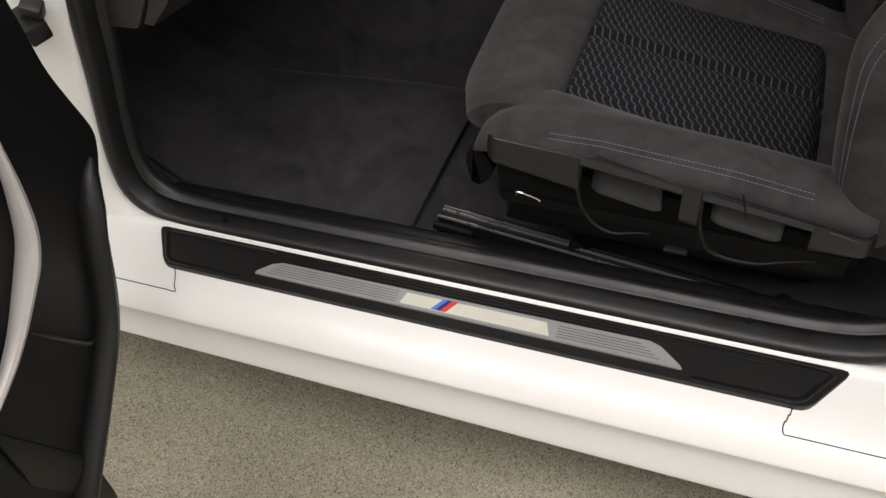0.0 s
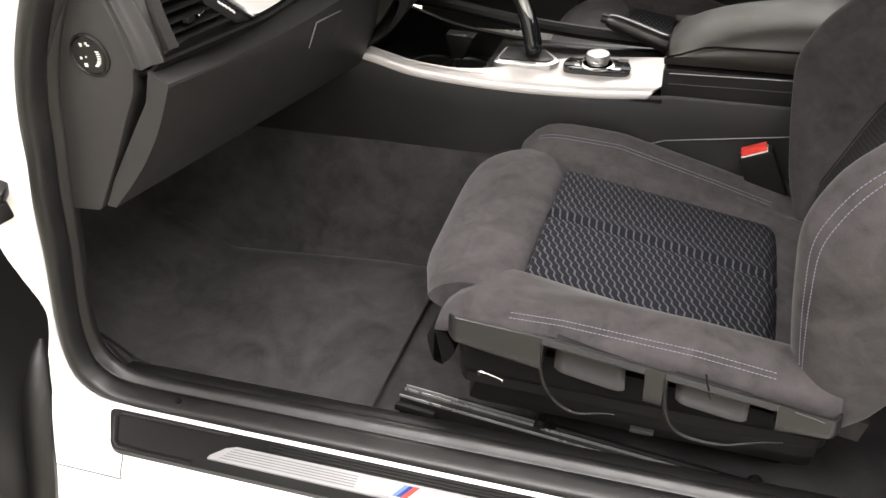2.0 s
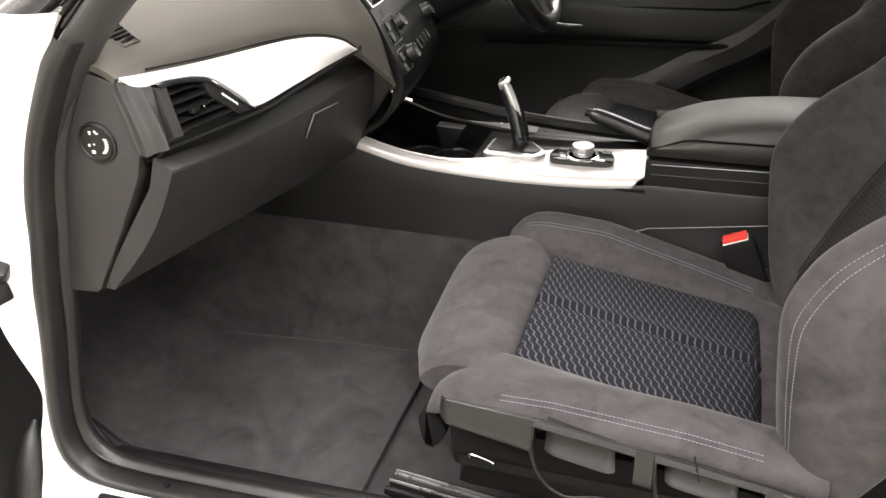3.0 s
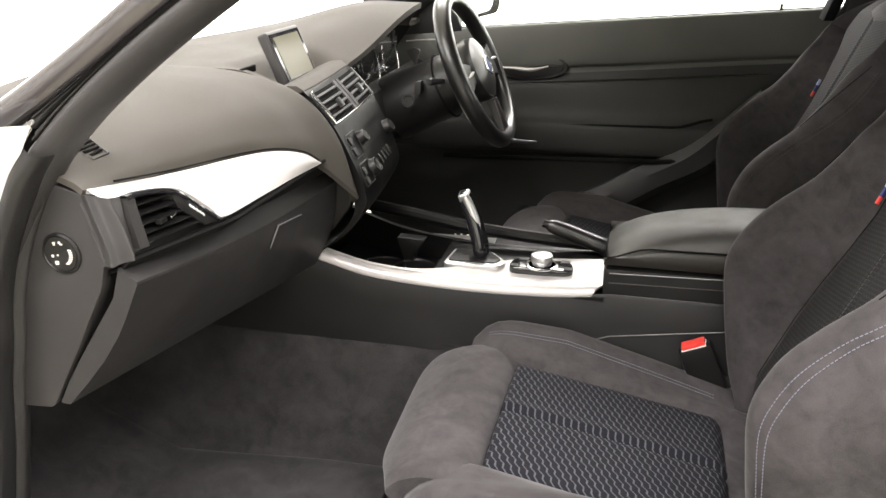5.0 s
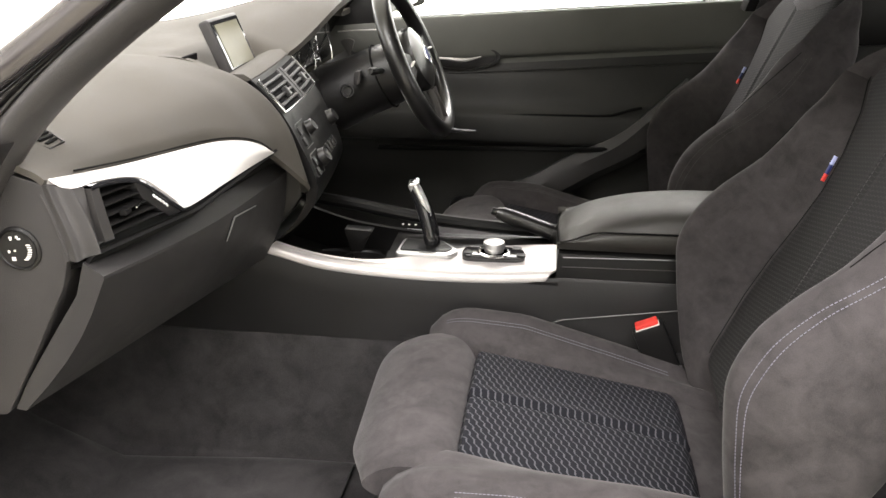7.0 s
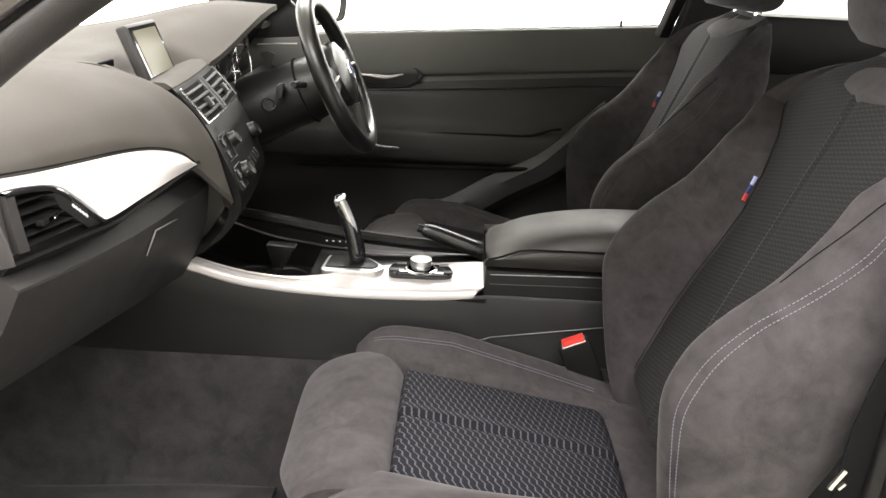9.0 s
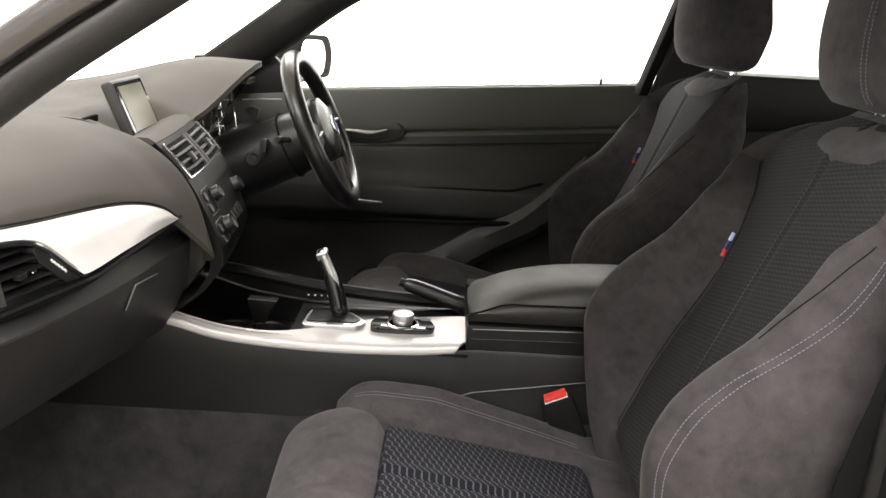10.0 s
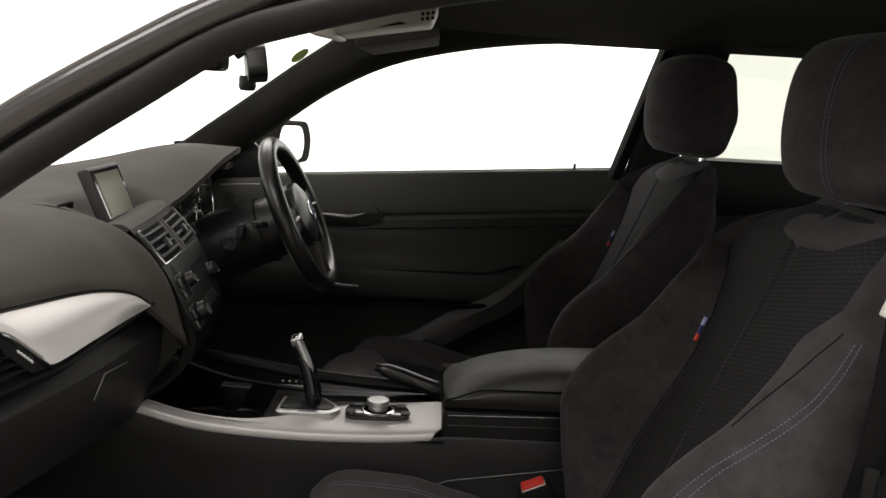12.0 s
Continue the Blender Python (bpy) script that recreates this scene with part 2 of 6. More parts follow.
def sheet(rows, closed=False, caps=False, bm=None):
    """Quads between rows of points; closed: each row is a ring; caps: the first and last rows are filled."""
    bm = bm or bmesh.new()
    grid = [[bm.verts.new(p) for p in row] for row in rows]
    n = len(grid[0])
    for r, s in zip(grid, grid[1:]):
        for k in range(n if closed else n - 1):
            bm.faces.new((r[k], r[(k + 1) % n], s[(k + 1) % n], s[k]))
    if caps:
        bm.faces.new(grid[0])
        bm.faces.new(grid[-1][::-1])
    return bm


def patch(controls, nu, nv):
    """A smooth surface through a small grid of control points."""
    rows = [spl(r, nv) for r in controls]
    cols = [spl([r[k] for r in rows], nu) for k in range(nv)]
    return [[cols[k][j] for k in range(nv)] for j in range(nu)]


def thick(bm, t):
    """Give an open sheet a thickness t against its normals."""
    bmesh.ops.recalc_face_normals(bm, faces=bm.faces)
    bmesh.ops.solidify(bm, geom=bm.faces[:], thickness=t)
    return bm


def slab(rows, vec):
    """A sheet and its copy moved by vec, joined at the rim."""
    vec = Vector(vec)
    n = len(rows[0])
    bm = bmesh.new()
    a = [[bm.verts.new(p) for p in r] for r in rows]
    b = [[bm.verts.new(Vector(p) + vec) for p in r] for r in rows]
    for i in range(len(rows) - 1):
        for k in range(n - 1):
            bm.faces.new((a[i][k], a[i][k + 1], a[i + 1][k + 1], a[i + 1][k]))
            bm.faces.new((b[i][k], b[i + 1][k], b[i + 1][k + 1], b[i][k + 1]))
    ring = lambda g: g[0] + [r[-1] for r in g[1:]] + g[-1][-2::-1] + [r[0] for r in g[-2:0:-1]]
    ra, rb = ring(a), ring(b)
    for k in range(len(ra)):
        j = (k + 1) % len(ra)
        bm.faces.new((ra[k], rb[k], rb[j], ra[j]))
    return bm


def prism(outline, axis, a, b, bevel=0.0, seg=2, bm=None):
    """A plate with a 2D outline, drawn out along an axis from a to b."""
    own = bmesh.new()
    put = {"x": lambda u, v, w: (w, u, v), "y": lambda u, v, w: (u, w, v), "z": lambda u, v, w: (u, v, w)}[axis]
    sheet([[put(u, v, w) for u, v in outline] for w in (a, b)], True, True, own)
    bmesh.ops.recalc_face_normals(own, faces=own.faces)
    if bevel:
        bmesh.ops.bevel(own, geom=own.edges[:], offset=bevel, segments=seg, profile=0.6, affect="EDGES", clamp_overlap=True)
    return join(bm, own)


def join(bm, own):
    if bm is None:
        return own
    me = bpy.data.meshes.new("tmp")
    own.to_mesh(me)
    own.free()
    bm.from_mesh(me)
    bpy.data.meshes.remove(me)
    return bm


def box(x0, x1, y0, y1, z0, z1, bevel=0.0, seg=2, bm=None, m=None):
    own = prism([(x0, y0), (x1, y0), (x1, y1), (x0, y1)], "z", z0, z1, bevel, seg)
    if m is not None:
        bmesh.ops.transform(own, matrix=m, verts=own.verts)
    return join(bm, own)


def tube(pts, r, n=10, squash=1.0, bm=None, closed=False):
    """A round bar along pts; r is one radius or one for each point."""
    own = bmesh.new()
    pts = [Vector(p) for p in pts]
    rs = [float(v) for v in r] if isinstance(r, (list, tuple, np.ndarray)) else [r] * len(pts)
    rows, side = [], None
    for k, p in enumerate(pts):
        if closed:
            d = (pts[(k + 1) % len(pts)] - pts[k - 1]).normalized()
        else:
            d = (pts[min(k + 1, len(pts) - 1)] - pts[max(k - 1, 0)]).normalized()
        if side is None:
            side = d.cross(Vector((0, 0, 1)) if abs(d.z) < 0.9 else Vector((0, 1, 0))).normalized()
        side = (side - d * side.dot(d)).normalized()
        up = d.cross(side)
        rows.append([p + rs[k] * (math.cos(a) * side + squash * math.sin(a) * up) for a in (2 * math.pi * j / n for j in range(n))])
    if closed:
        rows.append(rows[0])
        sheet(rows, True, False, own)
        bmesh.ops.remove_doubles(own, verts=own.verts, dist=1e-6)
    else:
        sheet(rows, True, True, own)
    return join(bm, own)


def lathe(profile, m, n=24, bm=None):
    """A turned piece from (radius, height) pairs, set at the pose m."""
    own = bmesh.new()
    rows = [[(r * math.cos(a), r * math.sin(a), h) for a in np.linspace(0, 2 * math.pi, n, endpoint=False)] for r, h in profile]
    sheet(rows, True, True, own)
    bmesh.ops.transform(own, matrix=m, verts=own.verts)
    return join(bm, own)


def facing(at, way):
    """A pose at a point whose z axis looks along way."""
    return Matrix.Translation(at) @ Vector(way).to_track_quat("Z", "Y").to_matrix().to_4x4()


def ease(t):
    t = min(max(t, 0.0), 1.0)
    return t * t * (3 - 2 * t)


# ---------------------------------------------------------------- room
tagged(part("ground", box(-9, 9, -7, 9, -0.1, 0.0), FLOOR), "speckled beige grey resin workshop floor", "floor", kind="structure")
# The south wall is plain paint; the other three glow to fill the interior.
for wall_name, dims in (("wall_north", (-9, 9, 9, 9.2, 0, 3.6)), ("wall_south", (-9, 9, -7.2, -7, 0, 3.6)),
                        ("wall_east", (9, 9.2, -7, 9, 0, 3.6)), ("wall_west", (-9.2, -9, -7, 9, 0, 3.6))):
    tagged(part(wall_name, box(*dims), WALLPAINT if wall_name == "wall_south" else BACKDROP), "white studio backdrop wall, self-lit except on the south side", "wall", kind="structure")
tagged(part("ceiling", box(-9, 9, -7, 9, 3.6, 3.7), WALLPAINT), "plain white painted studio ceiling", "ceiling", kind="structure")

YC = 0.70          # the car's middle


def mirrored(p):
    return (p[0], 2 * YC - p[1], p[2])


# ---------------------------------------------------------------- car body
body = thing("car", (0, 0.7, 0.2), "white painted two-door car body with its door opening", "car")


def opening_y(z):
    return 0.0 if z < 0.95 else 0.27 * (z - 0.95)


# the door opening from the front sill corner up the pillar to the roof (x, z)
OPEN_TOP = [(-0.620, 0.56), (-0.608, 0.62), (-0.597, 0.68), (-0.582, 0.74), (-0.570, 0.795), (-0.545, 0.864), (-0.505, 0.935), (-0.478, 0.972)]
PILLAR_IN = [(-0.552, 0.835), (-0.51, 0.905), (-0.446, 0.985), (-0.362, 1.058), (-0.252, 1.135), (-0.179, 1.184), (-0.112, 1.208), (0.0, 1.237), (0.12, 1.257), (0.30, 1.276), (0.52, 1.283)]
FAR_PILLAR = [(-0.54, 0.896), (-0.47, 0.985), (-0.362, 1.064), (-0.24, 1.149), (-0.091, 1.221), (0.104, 1.267), (0.30, 1.289), (0.52, 1.295)]
OPEN_LOW = [(-0.620, 0.56), (-0.628, 0.50), (-0.630, 0.45), (-0.623, 0.41), (-0.598, 0.386), (-0.555, 0.379), (-0.48, 0.377), (-0.2, 0.376), (0.1, 0.376), (0.22, 0.3765), (0.29, 0.380), (0.34, 0.393), (0.385, 0.425), (0.412, 0.48), (0.424, 0.56), (0.430, 0.70), (0.432, 0.85)]

# rocker: one section drawn along the car
ROCKER = [(0.03, 0.30), (0.022, 0.368), (0.014, 0.373), (0.002, 0.3725), (-0.006, 0.367), (-0.03, 0.361), (-0.058, 0.3545), (-0.084, 0.346), (-0.102, 0.334), (-0.1125, 0.321), (-0.1125, 0.315), (-0.1045, 0.307), (-0.1015, 0.29), (-0.104, 0.265), (-0.1085, 0.242), (-0.108, 0.234), (-0.10, 0.229), (-0.06, 0.226)]
sec = spl(ROCKER, 60)


def flare(x, z=0.37):
    """The sill's top edge runs slightly inwards towards the rear."""
    return 0.028 * (min(max(x, -0.9), 0.8) + 0.13) * (0.65 + 0.35 * ease((z - 0.24) / 0.08))


bm = slab([[(x, y + flare(x, z), z) for y, z in sec] for x in np.linspace(-1.6, 1.2, 29)], (0, 0.003, -0.002))
part("rocker_panel", bm, PAINT, body, "white painted rocker panel under the door")
def gap(pts):
    """A thin dark joint laid on the painted sheet."""
    out = []
    for x, k in pts:
        y, z = sec[int(k)]
        dy, dz = sec[min(int(k) + 1, 59)] - sec[int(k) - 1]
        n = Vector((0, dz, -dy)).normalized()
        n = n if n.y < 0 or n.z > 0.5 else -n
        out.append((x, y + flare(x, z) + 0.0002 * n.y, z + 0.0002 * n.z))
    return part("panel_gap", tube(spl(out, 40), 0.0007, 6), VOID, body, "thin dark panel joint")


def sec_at(y):
    return 12 + int(np.argmin(np.abs(sec[12:36, 0] - y)))


low_k = sec_at(-0.087)
gap([(-0.531, sec_at(-0.060)), (-0.526, sec_at(-0.070)), (-0.520, sec_at(-0.082))] + [(x, low_k) for x in (-0.516, -0.53, -0.56, -0.62, -0.70, -0.9)])
gap([(0.2635 - 0.0014 * q, sec_at(-0.058 - 0.004 * q)) for q in range(6)] + [(0.2555, low_k - 1), (0.258, low_k), (0.266, low_k), (0.30, low_k), (0.45, low_k), (0.8, low_k)])
bm = box(-1.6, 1.6, -0.055, 1.455, 0.17, 0.225, 0.01)
part("underbody", bm, PLASTIC, body, "black underbody")

# hinge pillar: white sheet in front of the opening, from the seal outwards and forwards
rows = []
for x, z in spl([(-0.600, 0.364), (-0.630, 0.384), (-0.645, 0.41), (-0.647, 0.45), (-0.640, 0.523), (-0.627, 0.60), (-0.614, 0.664), (-0.596, 0.727), (-0.583, 0.795), (-0.559, 0.864), (-0.521, 0.941), (-0.484, 1.003)], 34):
    rows.append([(x + 0.006, 0.012, z - 0.002), (x, 0.0, z), (x - 0.02, -0.010, z), (x - 0.045, -0.016, z + 0.002), (x - 0.10, -0.022, z + 0.004), (x - 0.135, -0.035, z + 0.006), (x - 0.15, -0.09, z + 0.006), (x - 0.155, -0.15, z + 0.006)])
part("hinge_pillar", slab([spl(r, 16) for r in rows], (-0.002, 0.002, -0.001)), PAINT, body, "white painted hinge pillar")
# seal round the opening
seal_pts = []
for x, z in list(spl(OPEN_LOW, 40))[::-1][:-1] + list(spl(OPEN_TOP, 30)):
    seal_pts.append((x, opening_y(z) + 0.016 + flare(x) * ease((0.6 - z) / 0.2), z))
def inward(pts, d, dy):
    """pts moved by d towards the opening's middle, and by dy across the car."""
    out = []
    for x, y, z in pts:
        v = Vector((-0.02 - x, 0, 0.80 - z)).normalized()
        out.append((x + d * v.x, y + dy, z + d * v.z))
    return out
lip = spl([(-0.016, -0.008), (-0.006, -0.014), (0.004, -0.011), (0.009, 0.002), (0.010, 0.012), (0.0055, 0.0175), (0.009, 0.022), (0.0135, 0.029), (0.012, 0.038), (0.0, 0.044), (-0.014, 0.044)], 40)
grown = [inward(seal_pts, d, dy) for d, dy in lip]
part("door_seal", sheet([[g[k] for g in grown] for k in range(len(seal_pts))]), RUBBER, body, "black rubber door seal")
# trim behind the seal: sill cover going down to the carpet and the pillar cover
rows = [[(x, y + flare(x), z) for y, z in ((0.038, 0.374), (0.055, 0.386), (0.080, 0.376), (0.10, 0.34), (0.13, 0.275), (0.135, 0.255))] for x in np.linspace(-0.60, 0.62, 12)]
part("sill_cover", thick(sheet([spl(r, 14) for r in rows]), 0.004), PLASTIC, body, "black plastic inner sill cover")
for x, y in ((-0.49, 0.018), (0.201, 0.026), (0.266, 0.026)):
    part("clip_hole", lathe([(0.0042, -0.003), (0.0042, 0.0012), (0.003, 0.0015)], facing((x, y + flare(x), 0.3862), (0, -0.2, 1)), 12), VOID, body, "small dark clip hole")

# near pillar: seal side, black lip and the shiny outer cover
near_line, far_line = spl(PILLAR_IN, 50), spl(FAR_PILLAR, 40)
def pillar_rows(offsets, top=near_line):
    rows = []
    for k, (x, z) in enumerate(top):
        a, b = top[max(k - 1, 0)], top[min(k + 1, len(top) - 1)]
        d = Vector((b[0] - a[0], b[1] - a[1])).normalized()
        nx, nz = -d.y, d.x
        rows.append([(x + nx * o, opening_y(z) + dy, z + nz * o) for o, dy in offsets])
    return rows
bm = slab([spl(r, 16) for r in pillar_rows([(0.006, 0.065), (0.0, 0.050), (0.001, 0.036), (0.007, 0.022), (0.016, 0.014), (0.024, 0.014), (0.028, 0.020)])], (0.001, 0.003, 0.001))
part("pillar_inner_seal", bm, DASHPLASTIC, body, "grey black pillar seal")
COVER = [(-0.64, 0.960), (-0.53, 1.022), (-0.45, 1.074), (-0.375, 1.128), (-0.333, 1.157), (-0.263, 1.200), (-0.19, 1.241), (-0.09, 1.283), (0.10, 1.318), (0.30, 1.325), (0.52, 1.33)]
cover_line = spl(COVER, 50)
rows = pillar_rows([(-0.034, 0.012), (-0.031, 0.003), (-0.018, -0.004), (-0.006, 0.003), (0.0, 0.03)], cover_line)
part("pillar_cover", slab([spl(r, 14) for r in rows], (0, 0.004, -0.001)), PILLAR, body, "shiny dark outer pillar cover")
rows = []
seal_edge = np.array(pillar_rows([(0.0265, 0.021)]))[:, 0]
cover_edge = np.array(pillar_rows([(-0.0335, 0.013)], cover_line))[:, 0]
for x in np.linspace(-0.485, 0.5, 40):
    a = Vector((x, np.interp(x, seal_edge[:, 0], seal_edge[:, 1]), np.interp(x, seal_edge[:, 0], seal_edge[:, 2])))
    b = Vector((x, np.interp(x, cover_edge[:, 0], cover_edge[:, 1]), np.interp(x, cover_edge[:, 0], cover_edge[:, 2])))
    rows.append([a.lerp(b, q) + Vector((0, dy, 0)) for q, dy in ((0, 0.006), (0.05, -0.003), (0.10, -0.008), (0.17, -0.009), (0.22, -0.004), (0.34, -0.005), (0.39, 0.004), (0.45, 0.004), (0.50, -0.010), (0.58, -0.012), (0.63, -0.007), (0.76, -0.008), (0.81, -0.012), (0.87, -0.011), (0.92, 0.003), (1, 0.006))])
part("pillar_lip", slab(rows, (0, 0.004, -0.001)), DASHPLASTIC, body, "black ribbed pillar seal")
# inner covering of the near pillar, seen against the windscreen
for side in (0, 1):
    rows = pillar_rows([(0.006, 0.064), (0.022, 0.074), (0.04, 0.074), (0.055, 0.06)])
    if side:
        rows = []
        for (x, z), near in zip(far_line, pillar_rows([(-0.012, 0.010), (-0.008, 0.040)], far_line)):
            knots = [-0.54, -0.47, -0.362, -0.24, -0.091, 0.104, 0.30, 0.52]
            ex = float(np.interp(x, knots, [-0.66, -0.583, -0.440, -0.325, -0.190, 0.08, 0.29, 0.51]))
            ez = float(np.interp(x, knots, [0.945, 0.999, 1.100, 1.183, 1.275, 1.325, 1.345, 1.35]))
            ey = 1.33 - 0.28 * max(0, ez - 1.0)
            a, b = Vector(mirrored(near[1])), Vector((ex, ey, ez))
            rows.append([mirrored(near[0]), tuple(a)] + [tuple(a.lerp(b, f) + Vector((0, -0.022 * math.sin(math.pi * f), 0))) for f in (0.2, 0.5, 0.8, 0.95)] + [tuple(b), tuple(b + Vector((-0.006, 0.012, 0.004)))])
    part("pillar_trim", slab([spl(r, 12) for r in rows], (0, 0.004 if not side else 0.006, 0)), HEADLINER, body, "dark grey fabric covered windscreen pillar")

# roof: outer skin and headliner
def roof_z(x, y, drop):
    q = (y - YC) / 0.60
    return 1.375 - drop - 0.045 * q * q - 0.09 * max(0, (-0.05 - x)) ** 1.0 * 1.4 - 0.05 * max(0, x - 0.9)
rows = [[(x, y, roof_z(x, y, 0.0)) for y in np.linspace(0.09, 1.31, 15)] for x in np.linspace(-0.22, 1.7, 14)]
part("roof", thick(sheet(rows), 0.004), PAINT, body, "white painted roof")
rows = [[(x, y, roof_z(x, y, 0.045)) for y in np.linspace(0.085, 1.315, 15)] for x in np.linspace(-0.20, 1.7, 14)]
tagged(part("headliner", thick(sheet(rows), 0.006), HEADLINER, body, "dark anthracite fabric headliner"))

# windscreen
rows = []
for y in np.linspace(0.06, 1.34, 12):
    q = (y - YC) / 0.64
    rows.append([(-0.86 + 0.28 * q * q + 0.64 * s - 0.06 * s * q * q, y + (YC - y) * 0.12 * s, 0.945 + 0.375 * s + 0.07 * s * (1 - s) - 0.035 * s * q * q) for s in np.linspace(0, 1, 10)])
ws = part("windscreen", sheet(rows), SCREENGLASS, body, "clear curved windscreen glass")
ws.visible_shadow = False

# far side: window surround, quarter window, outer skin
def far_y(z):
    return 1.395 - (0.0 if z < 0.95 else 0.27 * (z - 0.95))
FAR_OPEN = [(-0.37, 1.055), (-0.24, 1.149), (-0.091, 1.221), (0.104, 1.264), (0.30, 1.286), (0.50, 1.292)]
rows = []
for x, z in [p for p in spl(FAR_OPEN, 60) if p[0] > 0.02]:
    rows.append([(x, far_y(z) + 0.02, z - 0.004), (x, far_y(z), z), (x - 0.004, far_y(z) - 0.02, z + 0.012), (x - 0.01, far_y(z) - 0.045, z + 0.05), (x - 0.01, far_y(z) - 0.10, z + 0.075)])
part("cant_rail", thick(sheet(rows), 0.004), HEADLINER, body, "dark fabric covered roof rail")
# pillar between door window and quarter window: slanted bars
def bar_xz(outline, y0, y1, bevel=0.004):
    return prism(outline, "y", y0, y1, bevel)
part("window_divider", bar_xz([(0.435, 0.97), (0.458, 0.97), (0.56, 1.29), (0.535, 1.29)], 1.315, 1.375), VOID, body, "matte black window divider")
part("centre_pillar", bar_xz([(0.462, 0.95), (0.60, 0.95), (0.690, 1.31), (0.565, 1.31)], 1.30, 1.36, 0.01), HEADLINER, body, "dark centre pillar cover")
part("quarter_frame", bar_xz([(0.60, 0.90), (1.5, 0.95), (1.5, 1.035), (0.60, 1.035)], 1.27, 1.36, 0.012), PLASTIC, body, "dark side panel under the quarter window")
part("quarter_rail", bar_xz([(0.60, 1.291), (1.5, 1.278), (1.5, 1.36), (0.58, 1.36)], 1.20, 1.34, 0.012), HEADLINER, body)
part("rear_pillar", bar_xz([(1.02, 1.0), (1.5, 1.0), (1.5, 1.33), (0.98, 1.33)], 1.20, 1.34, 0.02), HEADLINER, body, "dark rear pillar cover")
g = part("quarter_window", box(0.58, 1.06, 1.345, 1.349, 1.02, 1.30), TINTED, body, "green tinted quarter window glass")
g.visible_shadow = False
part("rear_side_panel", bar_xz([(0.50, 0.23), (1.7, 0.23), (1.7, 0.96), (0.52, 0.96)], 1.33, 1.44, 0.01), PLASTIC, body, "dark rear side panel")
part("near_side_panel", bar_xz([(0.62, 0.23), (1.7, 0.23), (1.7, 1.0), (0.64, 1.0)], 0.03, 0.12, 0.01), PLASTIC, body)
part("near_quarter_panel", bar_xz([(0.60, 0.37), (1.7, 0.37), (1.7, 0.98), (0.64, 0.98)], -0.10, 0.02, 0.02), PAINT, body, "white rear quarter panel")
part("near_centre_pillar", bar_xz([(0.448, 0.30), (0.62, 0.30), (0.64, 1.29), (0.470, 1.29), (0.440, 0.95), (0.436, 0.70)], 0.03, 0.072, 0.014), DASHPLASTIC, body, "dark grey centre pillar cover")
part("tail_panel", box(1.66, 1.72, 0.0, 1.4, 0.23, 1.0, 0.01), PLASTIC, body)
part("firewall", box(-1.30, -1.25, 0.02, 1.38, 0.23, 0.83, 0.01), PLASTIC, body)
part("bonnet", prism([(-1.9, 0.80), (-0.86, 0.93), (-0.86, 0.90), (-1.9, 0.77)], "y", 0.0, 1.4, 0.008), PAINT, body, "white painted bonnet")
part("far_rocker", box(-1.0, 1.4, 1.33, 1.47, 0.23, 0.40, 0.02), PAINT, body)
part("floor_pan", box(-1.25, 1.66, 0.05, 1.36, 0.225, 0.252), CARPET, body)

# ---------------------------------------------------------------- sill plate
sill = thing("sill_plate", (-0.13, -0.04, 0.355), "black sill plate with a ribbed aluminium insert on the white rocker", "sill plate")
def sill_piece(name, outline, h, mat, parent, label="", sink=0.0, soft=0.0015):
    bm = bmesh.new()
    upper = [(x, y + flare(x), 0.3645 + 0.16 * (y + 0.016) + h) for x, y in outline]
    lower = [(x, y, z - 0.012 - sink) for x, y, z in upper]
    sheet([upper, lower], True, True, bm)
    bmesh.ops.bevel(bm, geom=[e for e in bm.edges if all(v.co.z > 0.3645 + 0.16 * (v.co.y - flare(v.co.x) + 0.016) + h - 1e-4 for v in e.verts)], offset=soft, segments=2, affect="EDGES")
    return part(name, bm, mat, parent, label)
def rounded(corners, r, n=4):
    out = []
    for k, c in enumerate(corners):
        c, a, b = Vector(c), Vector(corners[k - 1]), Vector(corners[(k + 1) % len(corners)])
        p, q = c + (a - c).normalized() * r, c + (b - c).normalized() * r
        out += [((1 - t) ** 2 * p + 2 * t * (1 - t) * c + t * t * q)[:] for t in np.linspace(0, 1, n)]
    return out
sill_piece("plate", rounded([(-0.585, -0.0025), (0.320, -0.0025), (0.277, -0.060), (-0.546, -0.060)], 0.012), 0.004, PLASTIC, sill, "matte black plastic plate")
insert = sill_piece("insert", rounded([(-0.417, -0.046), (-0.390, -0.023), (0.105, -0.021), (0.142, -0.048)], 0.007), 0.0065, SILLALU, sill, "brushed aluminium insert")
sill_piece("light_window", [(-0.212, -0.0445), (-0.206, -0.0255), (-0.024, -0.0250), (-0.016, -0.0450)], 0.0072, LIT, insert, "pale translucent middle window")
for k in range(5):
    y = -0.0272 - 0.0036 * k
    # Groove shade painted as darker strips laid on the insert, not cut in.
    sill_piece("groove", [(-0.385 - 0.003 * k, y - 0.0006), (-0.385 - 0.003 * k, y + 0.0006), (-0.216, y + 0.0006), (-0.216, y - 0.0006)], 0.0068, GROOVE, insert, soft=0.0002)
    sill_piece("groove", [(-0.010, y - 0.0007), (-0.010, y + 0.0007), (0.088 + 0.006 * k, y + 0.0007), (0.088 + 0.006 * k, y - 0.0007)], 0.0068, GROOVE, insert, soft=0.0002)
    sill_piece("rib", [(-0.125, y - 0.0006), (-0.125, y + 0.0006), (-0.028, y + 0.0006), (-0.028, y - 0.0006)], 0.0078, PALE, insert, soft=0.0002)
